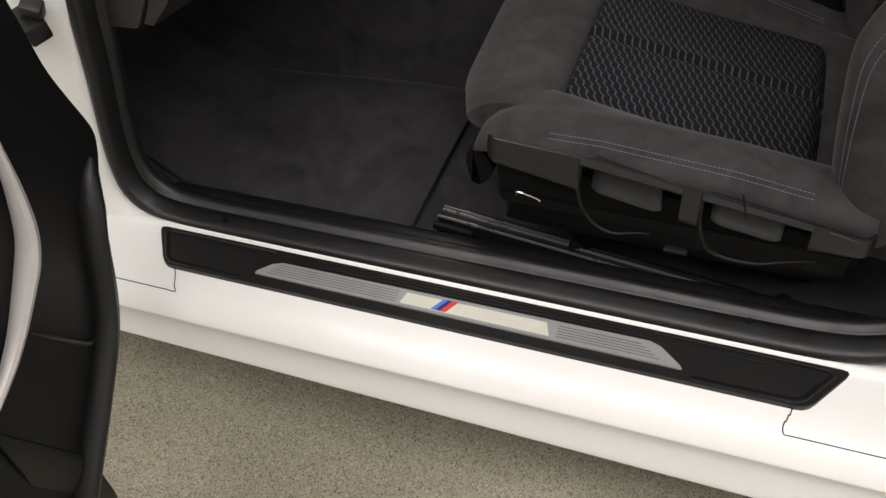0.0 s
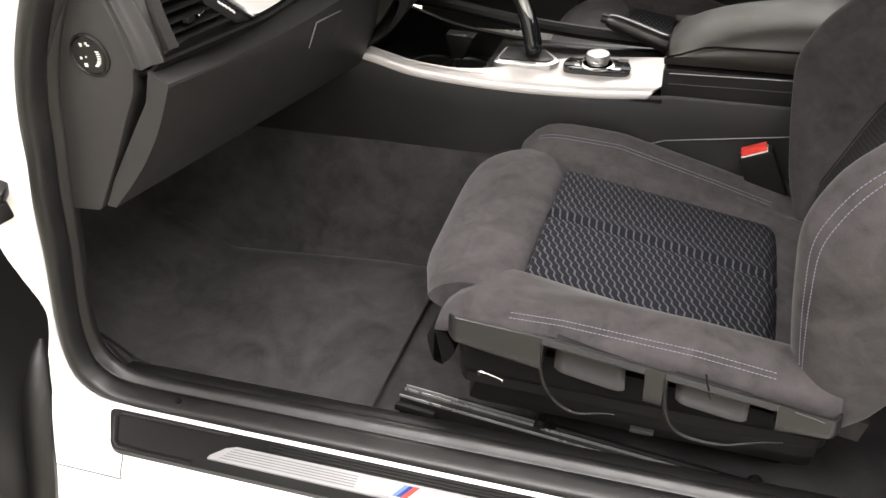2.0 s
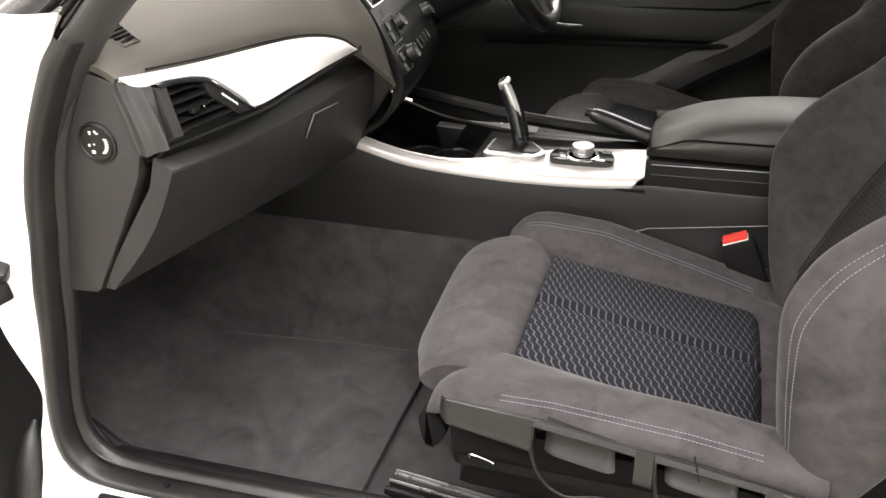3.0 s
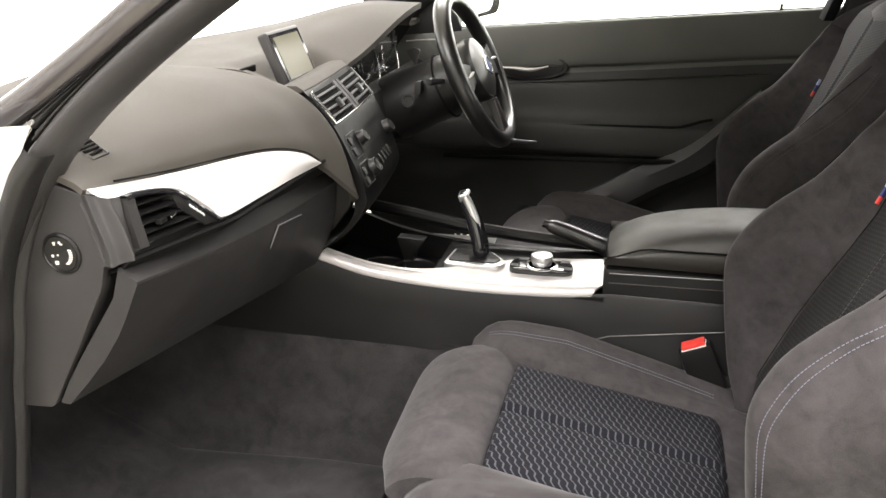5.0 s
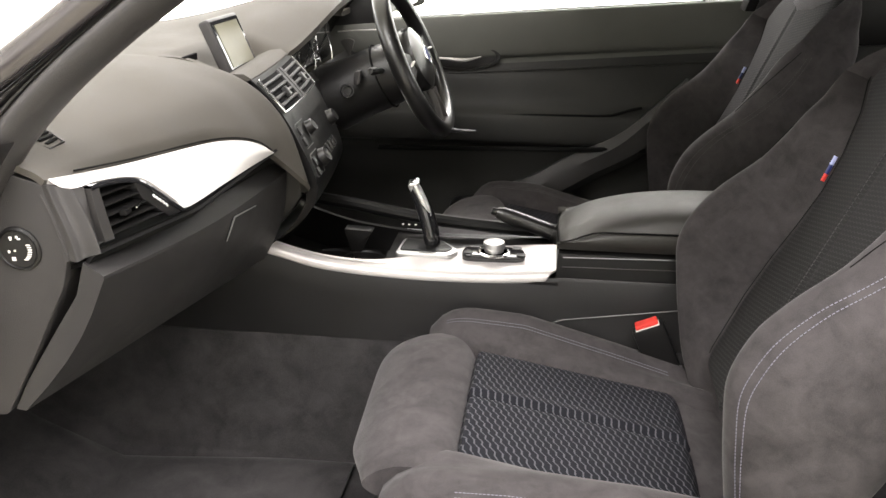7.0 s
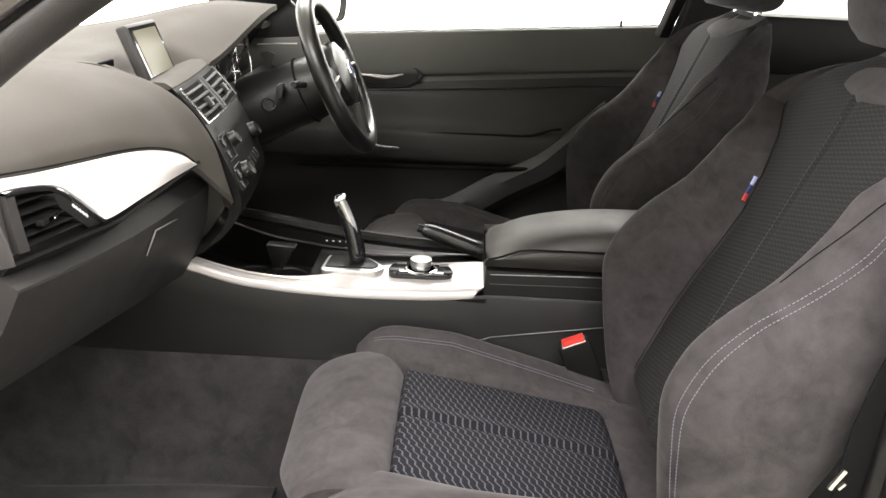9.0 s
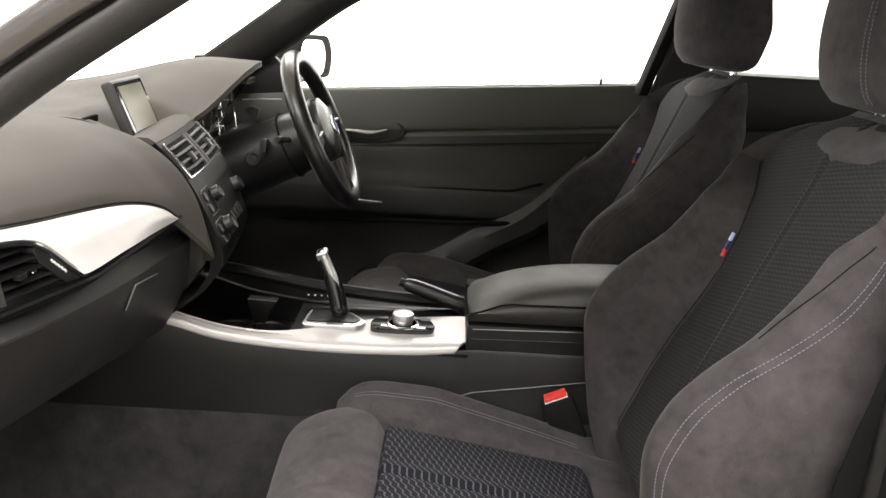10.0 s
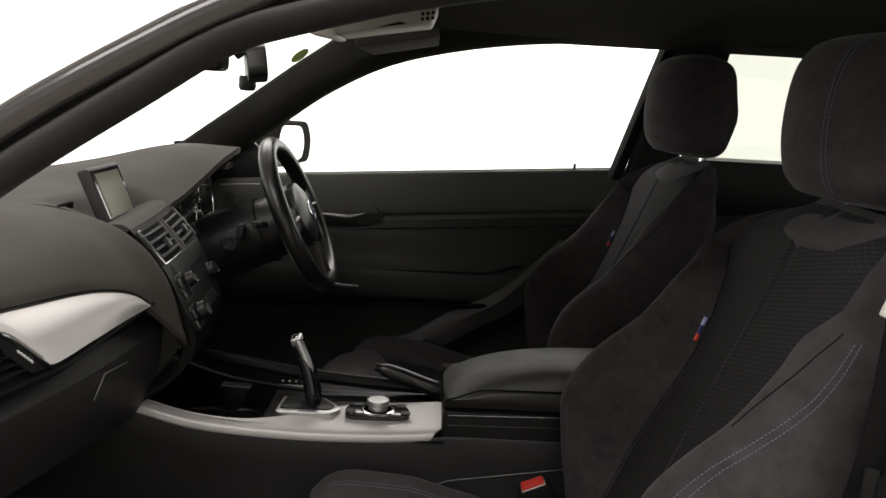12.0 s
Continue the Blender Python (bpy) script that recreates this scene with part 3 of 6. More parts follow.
for k, mat in enumerate((BLUE, NAVY, RED)):
    x = -0.168 + 0.0062 * k
    sill_piece("stripe", [(x, -0.0425), (x + 0.011, -0.0265), (x + 0.0175, -0.0265), (x + 0.0065, -0.0425)], 0.0084 + 0.0002 * k, mat, insert, soft=0.0002)
for k in range(3):
    sill_piece("upper_rib", [(-0.34, -0.0175 + 0.0042 * k), (-0.34, -0.0158 + 0.0042 * k), (0.25, -0.0158 + 0.0042 * k), (0.25, -0.0175 + 0.0042 * k)], 0.0055, RUBBER, sill, soft=0.0002)
def sill_point(x, y, h):
    return (x, y + flare(x), 0.3645 + 0.16 * (y + 0.016) + h)
part("raised_rim", tube([sill_point(x, y, 0.0036) for x, y in ((0.15, -0.0545), (0.22, -0.0545), (0.262, -0.0535), (0.272, -0.049), (0.285, -0.032), (0.299, -0.014), (0.292, -0.0095), (0.26, -0.0085), (0.10, -0.0085))], 0.0038, 8, 0.5), PLASTIC, sill, "raised rounded rim of the plate")
part("raised_rim", tube([sill_point(x, y, 0.0036) for x, y in ((-0.43, -0.0545), (-0.50, -0.0545), (-0.537, -0.0535), (-0.546, -0.048), (-0.566, -0.014), (-0.562, -0.0095), (-0.50, -0.0085), (-0.40, -0.0085))], 0.0038, 8, 0.5), PLASTIC, sill)

# ---------------------------------------------------------------- carpet
rows = []
for x in np.linspace(-1.05, 0.45, 50):
    climb = 0.55 * max(0.0, -0.70 - x) + 0.6 * max(0, -0.85 - x)
    row = []
    for y, z in spl([(0.125, 0.268), (0.20, 0.262), (0.33, 0.262), (0.45, 0.262), (0.518, 0.262), (0.533, 0.285), (0.552, 0.345), (0.566, 0.42), (0.577, 0.50)], 40):
        row.append((x + 0.0, y, z + climb * (1 if z < 0.4 else max(0, (0.53 - z) / 0.13))))
    rows.append(row)
tagged(part("footwell_carpet", thick(sheet(rows), 0.006), CARPET), "dark grey brushed carpet in the passenger footwell", "carpet", kind="structure")
rows = [[(p[0], 2 * YC - p[1], p[2]) for p in r] for r in rows]
tagged(part("footwell_carpet", thick(sheet(rows), 0.006), CARPET), "dark carpet in the driver footwell", "carpet", kind="structure")
mat_rows = []
for x in np.linspace(-1.02, -0.285, 40):
    climb = 0.55 * max(0.0, -0.70 - x) + 0.6 * max(0, -0.85 - x)
    far = float(np.interp(x, [-1.0, -0.80, -0.70, -0.62, -0.54, -0.42, -0.285], [0.46, 0.475, 0.484, 0.490, 0.500, 0.515, 0.522]))
    near = 0.138 + 0.03 * ease((-0.56 - x) / 0.2)
    mat_rows.append([(x, y, 0.2735 + climb + 0.003 * math.sin(9 * y + 5 * x) - 0.010 * ease((y - far + 0.02) / 0.02)) for y in np.linspace(near, far, 24)])
tagged(part("floor_mat", thick(sheet(mat_rows), 0.006), CARPET), "dark grey velour floor mat on the carpet", "floor mat")

# ---------------------------------------------------------------- seats
S0 = 0.34      # middle of the passenger seat
seat = thing("sports_seat", (0.05, S0, 0.26), "charcoal suede sports seat with dark zigzag cloth insert", "car seat", "front seats")


def insert_z(x):
    return 0.535 - 0.18 * (x + 0.065)


def crest_z(x, sign=-1):
    far = [0.562, 0.571, 0.562, 0.520, 0.475]
    near = [0.550, 0.561, 0.564, 0.554, 0.533]
    return float(np.interp(x, [-0.2, -0.12, 0.0, 0.15, 0.30], near if sign < 0 else far))


def cushion_bolster(sign):
    rows = []
    xs = np.linspace(-0.155, 0.30, 26)
    for x in xs:
        e = math.sqrt(max(0.0, 1 - ((-0.075 - x) / 0.085) ** 2)) if x < -0.075 else 1.0
        e = max(e, 0.05)
        zi, zc = insert_z(max(x, -0.075)), crest_z(x, sign)
        mid = zc - 0.055
        prof = [(0.125, zi - 0.05), (0.130, zi - 0.006), (0.150, zi + 0.012), (0.180, zc - 0.010), (0.210, zc), (0.238, zc - 0.004), (0.253, zc - 0.012), (0.259, zc - 0.024), (0.252, zc - 0.038), (0.20, zc - 0.08), (0.14, zi - 0.075)]
        prof = spl(prof, 30)
        slim = 1.0 if sign < 0 else 0.72
        rows.append([(x, S0 + sign * (0.205 + (v - 0.205) * (0.45 + 0.55 * e) * (slim if v > 0.205 else 1)), mid + (z - mid) * e) for v, z in prof])
    return sheet(rows, True, True)


for sign in (-1, 1):
    bm = cushion_bolster(sign)
    part("cushion_bolster", bm, SUEDE, seat, "charcoal suede side bolster")

# woven seat panel with its middle seam
rows = []
for x in np.linspace(-0.072, 0.243, 60):
    row = []
    for v in np.linspace(-0.150, 0.150, 61):
        edge = max(0.0, abs(v) - 0.125) / 0.025
        end = max(0.0, (-0.062 - x) / 0.01, (x - 0.222) / 0.020)
        seam = 0.010 * math.exp(-((v + 0.004) / 0.0045) ** 2) - 0.0035 * math.exp(-((v - 0.008) / 0.008) ** 2)
        puff = 0.011 * (1 - (v / 0.15) ** 4)
        row.append((x, S0 + v, insert_z(x) + puff - seam - 0.020 * edge**2 - 0.018 * min(end, 1.5) ** 2))
    rows.append(row)
part("seat_panel", thick(sheet(rows), 0.03), WOVEN, seat, "navy zigzag woven cloth seat panel")
# rounded thigh support in front of the panel
rows = []
for v in np.linspace(-0.185, 0.195, 30):
    q = v / 0.19
    e = max(0.08, (1 - abs(q) ** 5) ** 0.5) if abs(q) < 1 else 0.08
    prof = spl([(-0.072, 0.47), (-0.070, 0.515), (-0.077, 0.538), (-0.102, 0.553), (-0.145, 0.552), (-0.187, 0.530), (-0.212, 0.497), (-0.205, 0.474), (-0.175, 0.456), (-0.11, 0.446)], 30)
    near_end = ease((-q - 0.35) / 0.65)
    rows.append([(-0.13 + (x + 0.13) * (0.80 + 0.20 * e) * (1.12 + 0.10 * q - 0.30 * near_end if x < -0.13 else 1), S0 + v, (0.48 + 0.03 * near_end) + (z - 0.48) * (0.6 + 0.4 * e) * (1 - 0.35 * near_end)) for x, z in prof])
part("thigh_support", sheet(rows, True, True), SUEDE, seat, "brushed charcoal suede thigh support")
rows = []
for x in np.linspace(0.215, 0.345, 14):
    sink = 0.022 * ease((x - 0.235) / 0.03)
    rows.append([(x, S0 + v, insert_z(x) - 0.012 + 0.010 * ease((x - 0.225) / 0.03) - sink * 0.4) for v in np.linspace(-0.20, 0.19, 20)])
part("cushion_rear", thick(sheet(rows), 0.03), SUEDE, seat, "suede strip behind the seat panel")
part("cushion_base", prism([(-0.13, 0.38), (0.30, 0.38), (0.30, 0.425), (-0.10, 0.46)], "y", S0 - 0.225, S0 + 0.225, 0.02), PLASTIC, seat, "black seat base")


def stitches(path, name, parent, step=0.0046, r=0.00055, mat=None):
    bm = bmesh.new()
    pts = np.array(path)
    lens = np.r_[0, np.cumsum(np.linalg.norm(np.diff(pts, axis=0), axis=1))]
    for s in np.arange(0, lens[-1] - step, step):
        a = [np.interp(s, lens, pts[:, k]) for k in range(3)]
        b = [np.interp(s + 0.68 * step, lens, pts[:, k]) for k in range(3)]
        tube([a, b], r, 4, bm=bm)
    return part(name, bm, mat or THREAD, parent, "pale grey double stitching" if mat is None else "grey centre stitching", kind="stuff")


for sign in (-1, 1):
    for vv in (0.240, 0.2465) if sign < 0 else (0.184, 0.1905):
        path = []
        for x in np.linspace(-0.06 if sign < 0 else -0.125, 0.235, 40):
            zc = crest_z(x, sign)
            zi = insert_z(max(x, -0.075))
            prof = spl([(0.130, zi - 0.006), (0.150, zi + 0.012), (0.180, zc - 0.010), (0.210, zc), (0.238, zc - 0.004), (0.253, zc - 0.012), (0.259, zc - 0.024)], 160)
            k = int(np.argmin(np.abs(prof[:, 0] - vv)))
            e = math.sqrt(max(0.05, 1 - ((-0.075 - x) / 0.085) ** 2)) if x < -0.075 else 1.0
            mid = zc - 0.055
            path.append((x, S0 + sign * (0.205 + (prof[k, 0] - 0.205) * (0.45 + 0.55 * e) * (1.0 if sign < 0 else 1.0) + 0.0006), mid + (prof[k, 1] - mid) * e + 0.0007))
        stitches(path, "stitching", seat)

# backrest: u runs up the back, v across, d out of the cushion
BACK_AT, BACK_UP = Vector((0.262, 0, 0.455)), Vector((math.sin(radians(22)), 0, math.cos(radians(22))))
BACK_OUT = Vector((-BACK_UP.z, 0, BACK_UP.x))
BACK_TALL = 0.645


def half_width(u):
    return float(np.interp(u, [-0.02, 0.0, 0.05, 0.12, 0.25, 0.36, 0.45, 0.52, 0.57, 0.61, 0.645], [0.205, 0.222, 0.243, 0.254, 0.264, 0.262, 0.247, 0.228, 0.200, 0.165, 0.105]))


def panel_half(u):
    """Half the width of the cloth panel between its two seams."""
    return min(float(np.interp(u, [0.0, 0.10, 0.20, 0.27, 0.33, 0.39, 0.44, 0.50, 0.545], [0.150, 0.166, 0.168, 0.157, 0.141, 0.130, 0.137, 0.163, 0.205])), half_width(u) - 0.016)


def bulge(u):
    """How far the bolster's crest stands out of the back."""
    return float(np.interp(u, U_FINE, B_FINE))


B_CURVE = spl([(-0.02, -0.030), (0.0, -0.012), (0.06, 0.038), (0.12, 0.076), (0.17, 0.104), (0.215, 0.126), (0.25, 0.131), (0.29, 0.126), (0.33, 0.111), (0.38, 0.086), (0.43, 0.071), (0.48, 0.061), (0.54, 0.044), (0.59, 0.020), (0.645, -0.030)], 160)
U_FINE, B_FINE = B_CURVE[:, 0], B_CURVE[:, 1]


def back_point(u, v, d):
    p = BACK_AT + BACK_UP * u + BACK_OUT * d
    return (p.x, S0 + v, p.z)


def back_depth(u):
    """Depth of the panel's middle: it falls away at the top and is tucked in at the foot."""
    return 0.016 - 0.035 * ease((u - 0.575) / 0.09) - 0.03 * ease((0.10 - u) / 0.10)


def back_profile(u):
    """(v, d) of half the backrest's section from the middle outwards and round to the rear."""
    w, i, b, c = half_width(u), panel_half(u), bulge(u), back_depth(u)
    crest = max(min(0.198, w - 0.046), i + 0.4 * (w - i))
    low = min(c, b)
    thin = 0.4 + 0.6 * ease((BACK_TALL - u) / 0.10)
    return [(i - 0.010, c - 0.014), (i, c - 0.006), (i + 0.30 * (crest - i), low + 0.22 * (b - low)), (i + 0.72 * (crest - i), low + 0.80 * (b - low)), (crest, b),
            (crest + 0.45 * (w - crest), b - 0.010), (w - 0.006, 0.62 * b - 0.012), (w, 0.22 * b - 0.022), (w - 0.006, -0.040), (w - 0.05, -0.066 * thin), (0.0, -0.072 * thin)]


for sign in (-1, 1):
    rows = [[back_point(u, sign * v, d) for v, d in spl(back_profile(u), 44)] for u in np.linspace(-0.02, BACK_TALL, 64)]
    part("back_bolster", sheet(rows, True, True), SUEDE, seat, "charcoal suede backrest bolster")
rows = []
for u in np.linspace(0.085, BACK_TALL - 0.004, 90):
    i, c = panel_half(u) + 0.003, back_depth(u)
    row = []
    for q in np.linspace(-1, 1, 61):
        v = q * i
        seam = 0.0025 * math.exp(-((v + 0.002) / 0.006) ** 2) - 0.0015 * math.exp(-((v - 0.008) / 0.006) ** 2)
        rib = 0.0007 * math.sin(u * 640) * ease((0.36 - u) / 0.06) * (1 - q * q)
        row.append(back_point(u, v, c + 0.007 * (1 - q * q) - seam - 0.012 * abs(q) ** 14 + rib))
    rows.append(row)
part("back_panel", thick(sheet(rows), 0.02), WOVEN_BACK, seat, "dark ribbed woven cloth backrest panel")
rows = []
for u in np.linspace(0.570, BACK_TALL + 0.006, 20):
    s = (u - 0.570) / (BACK_TALL + 0.006 - 0.570)
    w = 0.012 + 0.098 * math.sqrt(min(1, s * 1.5)) - 0.01 * s
    rows.append([back_point(u, -0.012 + q * w, back_depth(u) + 0.0125 - 0.006 * q * q - 0.012 * (1 - min(1, s * 4)) - 0.01 * s * s) for q in np.linspace(-1, 1, 21)])
stitches([back_point(u, 0.004, back_depth(u) + 0.0085) for u in np.linspace(0.12, 0.56, 60)], "centre_stitching", seat, 0.0060, 0.0005, GREYTHREAD)
part("shoulder_piece", thick(sheet(rows), 0.014), SUEDE, seat, "smooth suede piece at the top of the backrest")


def on_bolster(u, sign, share):
    """A point on the outer shoulder of a bolster: share 0 at the crest, 1 at the outer side."""
    prof = spl(back_profile(u), 201)
    v, d = [float(np.interp(80 + 40 * share, range(201), prof[:, c])) for c in (0, 1)]
    return back_point(u, sign * (v + 0.0006), d + 0.0008)


for sign in (-1, 1):
    for off in (0.0, 0.10):
        path = []
        for u in np.linspace(0.06, 0.52, 60):
            path.append(on_bolster(u, sign, 0.52 + off + 0.40 * ease((u - 0.34) / 0.16)))
        stitches(path, "stitching", seat)
    part("crease", tube([on_bolster(u, sign, 0.16 - 1.2 * max(0, 0.42 - u) + 0.45 * ease((u - 0.40) / 0.12)) for u in np.linspace(0.385, 0.52, 30)], 0.0006, 5), VOID, seat, "thin sewn crease")
    part("panel_seam", tube([back_point(u, sign * (panel_half(u) + 0.001), back_depth(u) - 0.004) for u in np.linspace(0.09, 0.545, 50)], 0.0008, 6), VOID, seat, "dark seam beside the cloth panel")
# small three-colour tag at the seam of the inner bolster
for mat, a, b in ((RED, 0.400, 0.4105), (NAVY, 0.4105, 0.424), (PALEBLUE, 0.424, 0.4365)):
    p, q = [Vector(back_point(u, panel_half(u) + 0.003, 0.018)) for u in (a, b)]
    part("tag_stripe", tube([p, q], 0.0030, 6, 0.6), mat, seat)

# head restraint
def head_rows():
    rows = []
    for v in np.linspace(-0.128, 0.128, 36):
        q = v / 0.128
        e = max(0.03, (1 - abs(q) ** 5)) ** 0.45
        prof = [(-0.050, -0.002), (-0.068, 0.022), (-0.076, 0.075), (-0.070, 0.140), (-0.052, 0.174), (-0.022, 0.188), (0.004, 0.187), (0.026, 0.172), (0.036, 0.125), (0.045, 0.070), (0.036, 0.030), (0.022, -0.006), (0.0, -0.010)]
        cen = (0.0, 0.09)
        rows.append([(0.517 + cen[0] + (x - cen[0]) * (0.60 + 0.40 * e) + 0.034 * q * q, S0 + v, 1.066 + cen[1] + (z - cen[1]) * (0.70 + 0.30 * e)) for x, z in spl(prof + prof[:1], 48)[:-1]])
    return rows
part("head_restraint", sheet(head_rows(), True, True), SUEDE, seat, "charcoal suede head restraint")
for v in (-0.066, 0.066):
    part("post", tube([(0.538, S0 + v, 0.98), (0.546, S0 + v, 1.09)], 0.0065, 12), CHROME, seat, "chrome head restraint post")
head = head_rows()
for k in (9, 10):
    stitches([Vector(p) * 0.5 + Vector(q) * 0.5 + Vector((-0.001, -0.0006, 0)) for p, q in zip(head[k][1:17], head[k][2:18])], "stitching", seat)

# plastic side cover with the two lever recesses
def cover_top(x):
    return float(np.interp(x, [-0.14, -0.11, -0.02, 0.10, 0.235, 0.30, 0.34], [0.548, 0.558, 0.556, 0.547, 0.534, 0.520, 0.512]))
# one moulding: a slanted face above, curling in along its lower edge over the two lever pockets
COLUMNS = sorted(list(np.linspace(-0.126, 0.300, 150)) + [-0.0155, -0.0145, 0.0985, 0.0995, 0.1195, 0.1205, 0.2350, 0.2365])
upper, lower = [], []
for x in COLUMNS:
    top = float(np.interp(x, [-0.126, -0.115, -0.014, 0.10, 0.235, 0.30], [0.562, 0.570, 0.564, 0.5485, 0.531, 0.521]))
    edge = float(np.interp(x, [-0.126, -0.0155, -0.0145, 0.0985, 0.0995, 0.1195, 0.1205, 0.2350, 0.2365, 0.30], [0.540, 0.520, 0.5570, 0.5415, 0.503, 0.500, 0.5390, 0.5240, 0.497, 0.500]))
    out = 0.012 * max(0, (-0.112 - x) / 0.014) ** 2 + 0.012 * max(0, (x - 0.288) / 0.012) ** 2
    tall = top - edge
    upper.append([(x, y + out, z) for y, z in ((0.078, top - 0.014), (0.069, top - 0.0050), (0.0640, top - 0.0012), (0.0605, top - 0.0012), (0.0575, top - 0.0045 - 0.2 * tall), (0.0560, top - 0.7 * tall), (0.0555, edge + 0.0012), (0.0565, edge - 0.0006), (0.0600, edge - 0.0014))])
    lower.append([(x, y + out, z) for y, z in ((0.0600, edge - 0.0014), (0.070, edge - 0.003), (0.084, edge - 0.010), (0.093, edge - 0.024), (0.094, 0.460), (0.096, 0.440))])
part("side_cover", sheet(upper), SIDECOVER, seat, "satin black plastic seat side cover", sharp=50)
part("pocket_lining", sheet(lower), PLASTIC, seat, "black plastic lining of the lever pockets", sharp=50)
for rail_pts in ([(-0.0150, 0.556), (-0.0165, 0.535), (-0.0160, 0.515), (-0.010, 0.490), (0.004, 0.468), (0.022, 0.4570), (0.045, 0.4545), (0.070, 0.4540)], [(0.1200, 0.538), (0.1205, 0.520), (0.1225, 0.500), (0.129, 0.476), (0.141, 0.4590), (0.162, 0.4525), (0.190, 0.4530), (0.215, 0.4555), (0.252, 0.4630)]):
    line = spl(rail_pts, 30)
    part("pocket_lip", tube([(x, 0.0620 + 0.012 * ease(k / 8 - 2.6), z) for k, (x, z) in enumerate(line)], list(np.interp(range(30), [0, 6, 20, 29], [0.0034, 0.0030, 0.0020, 0.0007])), 8), PLASTIC, seat, "thin lip of the lever pocket")


def lever(corners):
    (ax, az), (bx, bz), (cx, cz), (dx, dz) = corners
    rows = []
    for k in np.linspace(0, 1, 14):
        side = 0.006 * (2 * k - 1) ** 8
        tx, tz, lx, lz = ax + (bx - ax) * k, az + (bz - az) * k, dx + (cx - dx) * k, dz + (cz - dz) * k
        face = [(tx + (lx - tx) * q, 0.0700 - 0.0125 * q ** 0.8 + 0.0035 * math.sin(math.pi * q) + side, tz + (lz - tz) * q) for q in np.linspace(0, 0.94, 9)]
        rows.append([(tx, 0.088, tz + 0.003), (tx, 0.074 + side, tz + 0.001)] + face + [(lx, 0.0578 + side, lz - 0.0004), (lx, 0.0600 + side, lz - 0.0022), (lx, 0.088, lz)])
    bm = sheet(rows)
    part("lever", bm, LEVER, seat, "satin black slanted seat lever", sharp=60)


lever([(-0.002, 0.548), (0.076, 0.535), (0.079, 0.506), (-0.001, 0.521)])
lever([(0.130, 0.531), (0.211, 0.519), (0.209, 0.496), (0.133, 0.508)])
part("cover_mark", tube([(0.252, 0.0575, 0.527), (0.268, 0.0572, 0.524), (0.282, 0.0575, 0.520)], 0.0007, 5), STEEL, seat, "fine bright line on the cover")
# Shade below the side cover is put into this piece's black colour.
part("under_cover", slab([[(x, 0.084 + 0.012 * q * q, z) for q, z in ((0, cover_top(x) - 0.04), (0.3, 0.475), (0.7, 0.462), (1.5, 0.446))] for x in np.linspace(-0.115, 0.29, 14)], (0, 0.02, 0)), VOID, seat, "lower side of the seat base, blackened as shade")
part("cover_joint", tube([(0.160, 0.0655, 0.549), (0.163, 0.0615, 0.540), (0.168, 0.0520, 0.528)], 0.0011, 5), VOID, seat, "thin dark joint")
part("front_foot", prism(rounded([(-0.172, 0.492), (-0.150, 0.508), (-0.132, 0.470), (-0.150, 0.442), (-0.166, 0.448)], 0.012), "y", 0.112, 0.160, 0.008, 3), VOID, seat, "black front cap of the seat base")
# Seat underside coloured black to stand for its shade.
part("seat_box", prism([(-0.10, 0.33), (0.28, 0.30), (0.30, 0.45), (-0.11, 0.45)], "y", 0.19, 0.51, 0.01), VOID, seat, "underside of the seat, blackened as shade")
for y in (0.145, 0.505):
    m = Matrix.Translation((-0.231, y, 0.335)) @ pose(0, 0, 0, 0, 6.9, 1.0)
    rail = part("rail", box(0.0, 0.50, 0.001, 0.030, -0.05, -0.004, 0.003, m=m), PLASTIC, seat, "black steel seat rail")
    # Rail highlights put in as thin brighter strips along the top.
    for a, b, dy in ((0.0, 0.38, 0.0), (0.003, 0.19, 0.014), (0.003, 0.19, 0.0205), (0.20, 0.50, 0.012), (0.22, 0.44, 0.0195)):
        part("rail_edge", box(a, b, dy, dy + 0.0014, -0.004, 0.0008, 0.0004, m=m), RAIL if dy != 0.0195 else STEEL, rail)
    for a in (0.20, 0.485):
        part("rail_bolt", lathe([(0.010, 0.0), (0.010, 0.006), (0.007, 0.011), (0.0, 0.012)], m @ pose(a, 0.020, 0.0), 12), PLASTIC, rail, "round black bolt cap")
    part("end_cap", box(-0.004, 0.055, -0.010, -0.001, -0.022, -0.010, 0.003, m=m), PLASTIC, rail)
for a, b in (((-0.088, 0.066, 0.489), (-0.064, 0.066, 0.483)),):
    part("clip", tube(spl([(a[0] - 0.002, 0.067, a[2] - 0.006), a, b, (b[0] + 0.002, 0.067, b[2] - 0.006)], 10), 0.0013, 6), CHROME, seat, "small bright clip")
part("cable_plug", box(0.088, 0.116, 0.095, 0.102, 0.408, 0.414, 0.001), STEEL, seat, "small grey cable plug")

driver_seat = copy_thing(seat, pose(0.050, S0 + 0.72, 0.26))
tagged(driver_seat, "charcoal suede sports seat behind the steering wheel", "car seat", "front seats")
for piece in driver_seat.children:
    if piece.name.split(".")[0] in ("back_bolster", "back_panel", "shoulder_piece", "crease", "panel_seam", "tag_stripe", "centre_stitching") or (piece.name.startswith("stitching") and piece.bound_box[1][2] > 0.62):
        piece.location.x += 0.020
    # Shade on the driver's stitching is painted in by a darker thread colour.
    if piece.name.startswith("stitching"):
        piece.data = piece.data.copy()
        piece.data.materials.clear()
        piece.data.materials.append(GREYTHREAD)
buckle = thing("seat_belt_buckle", (0.22, 0.566, 0.40), "black seat belt buckle with a red button", "buckle")
m = pose(0.214, 0.566, 0.512, 0, -24, 0)
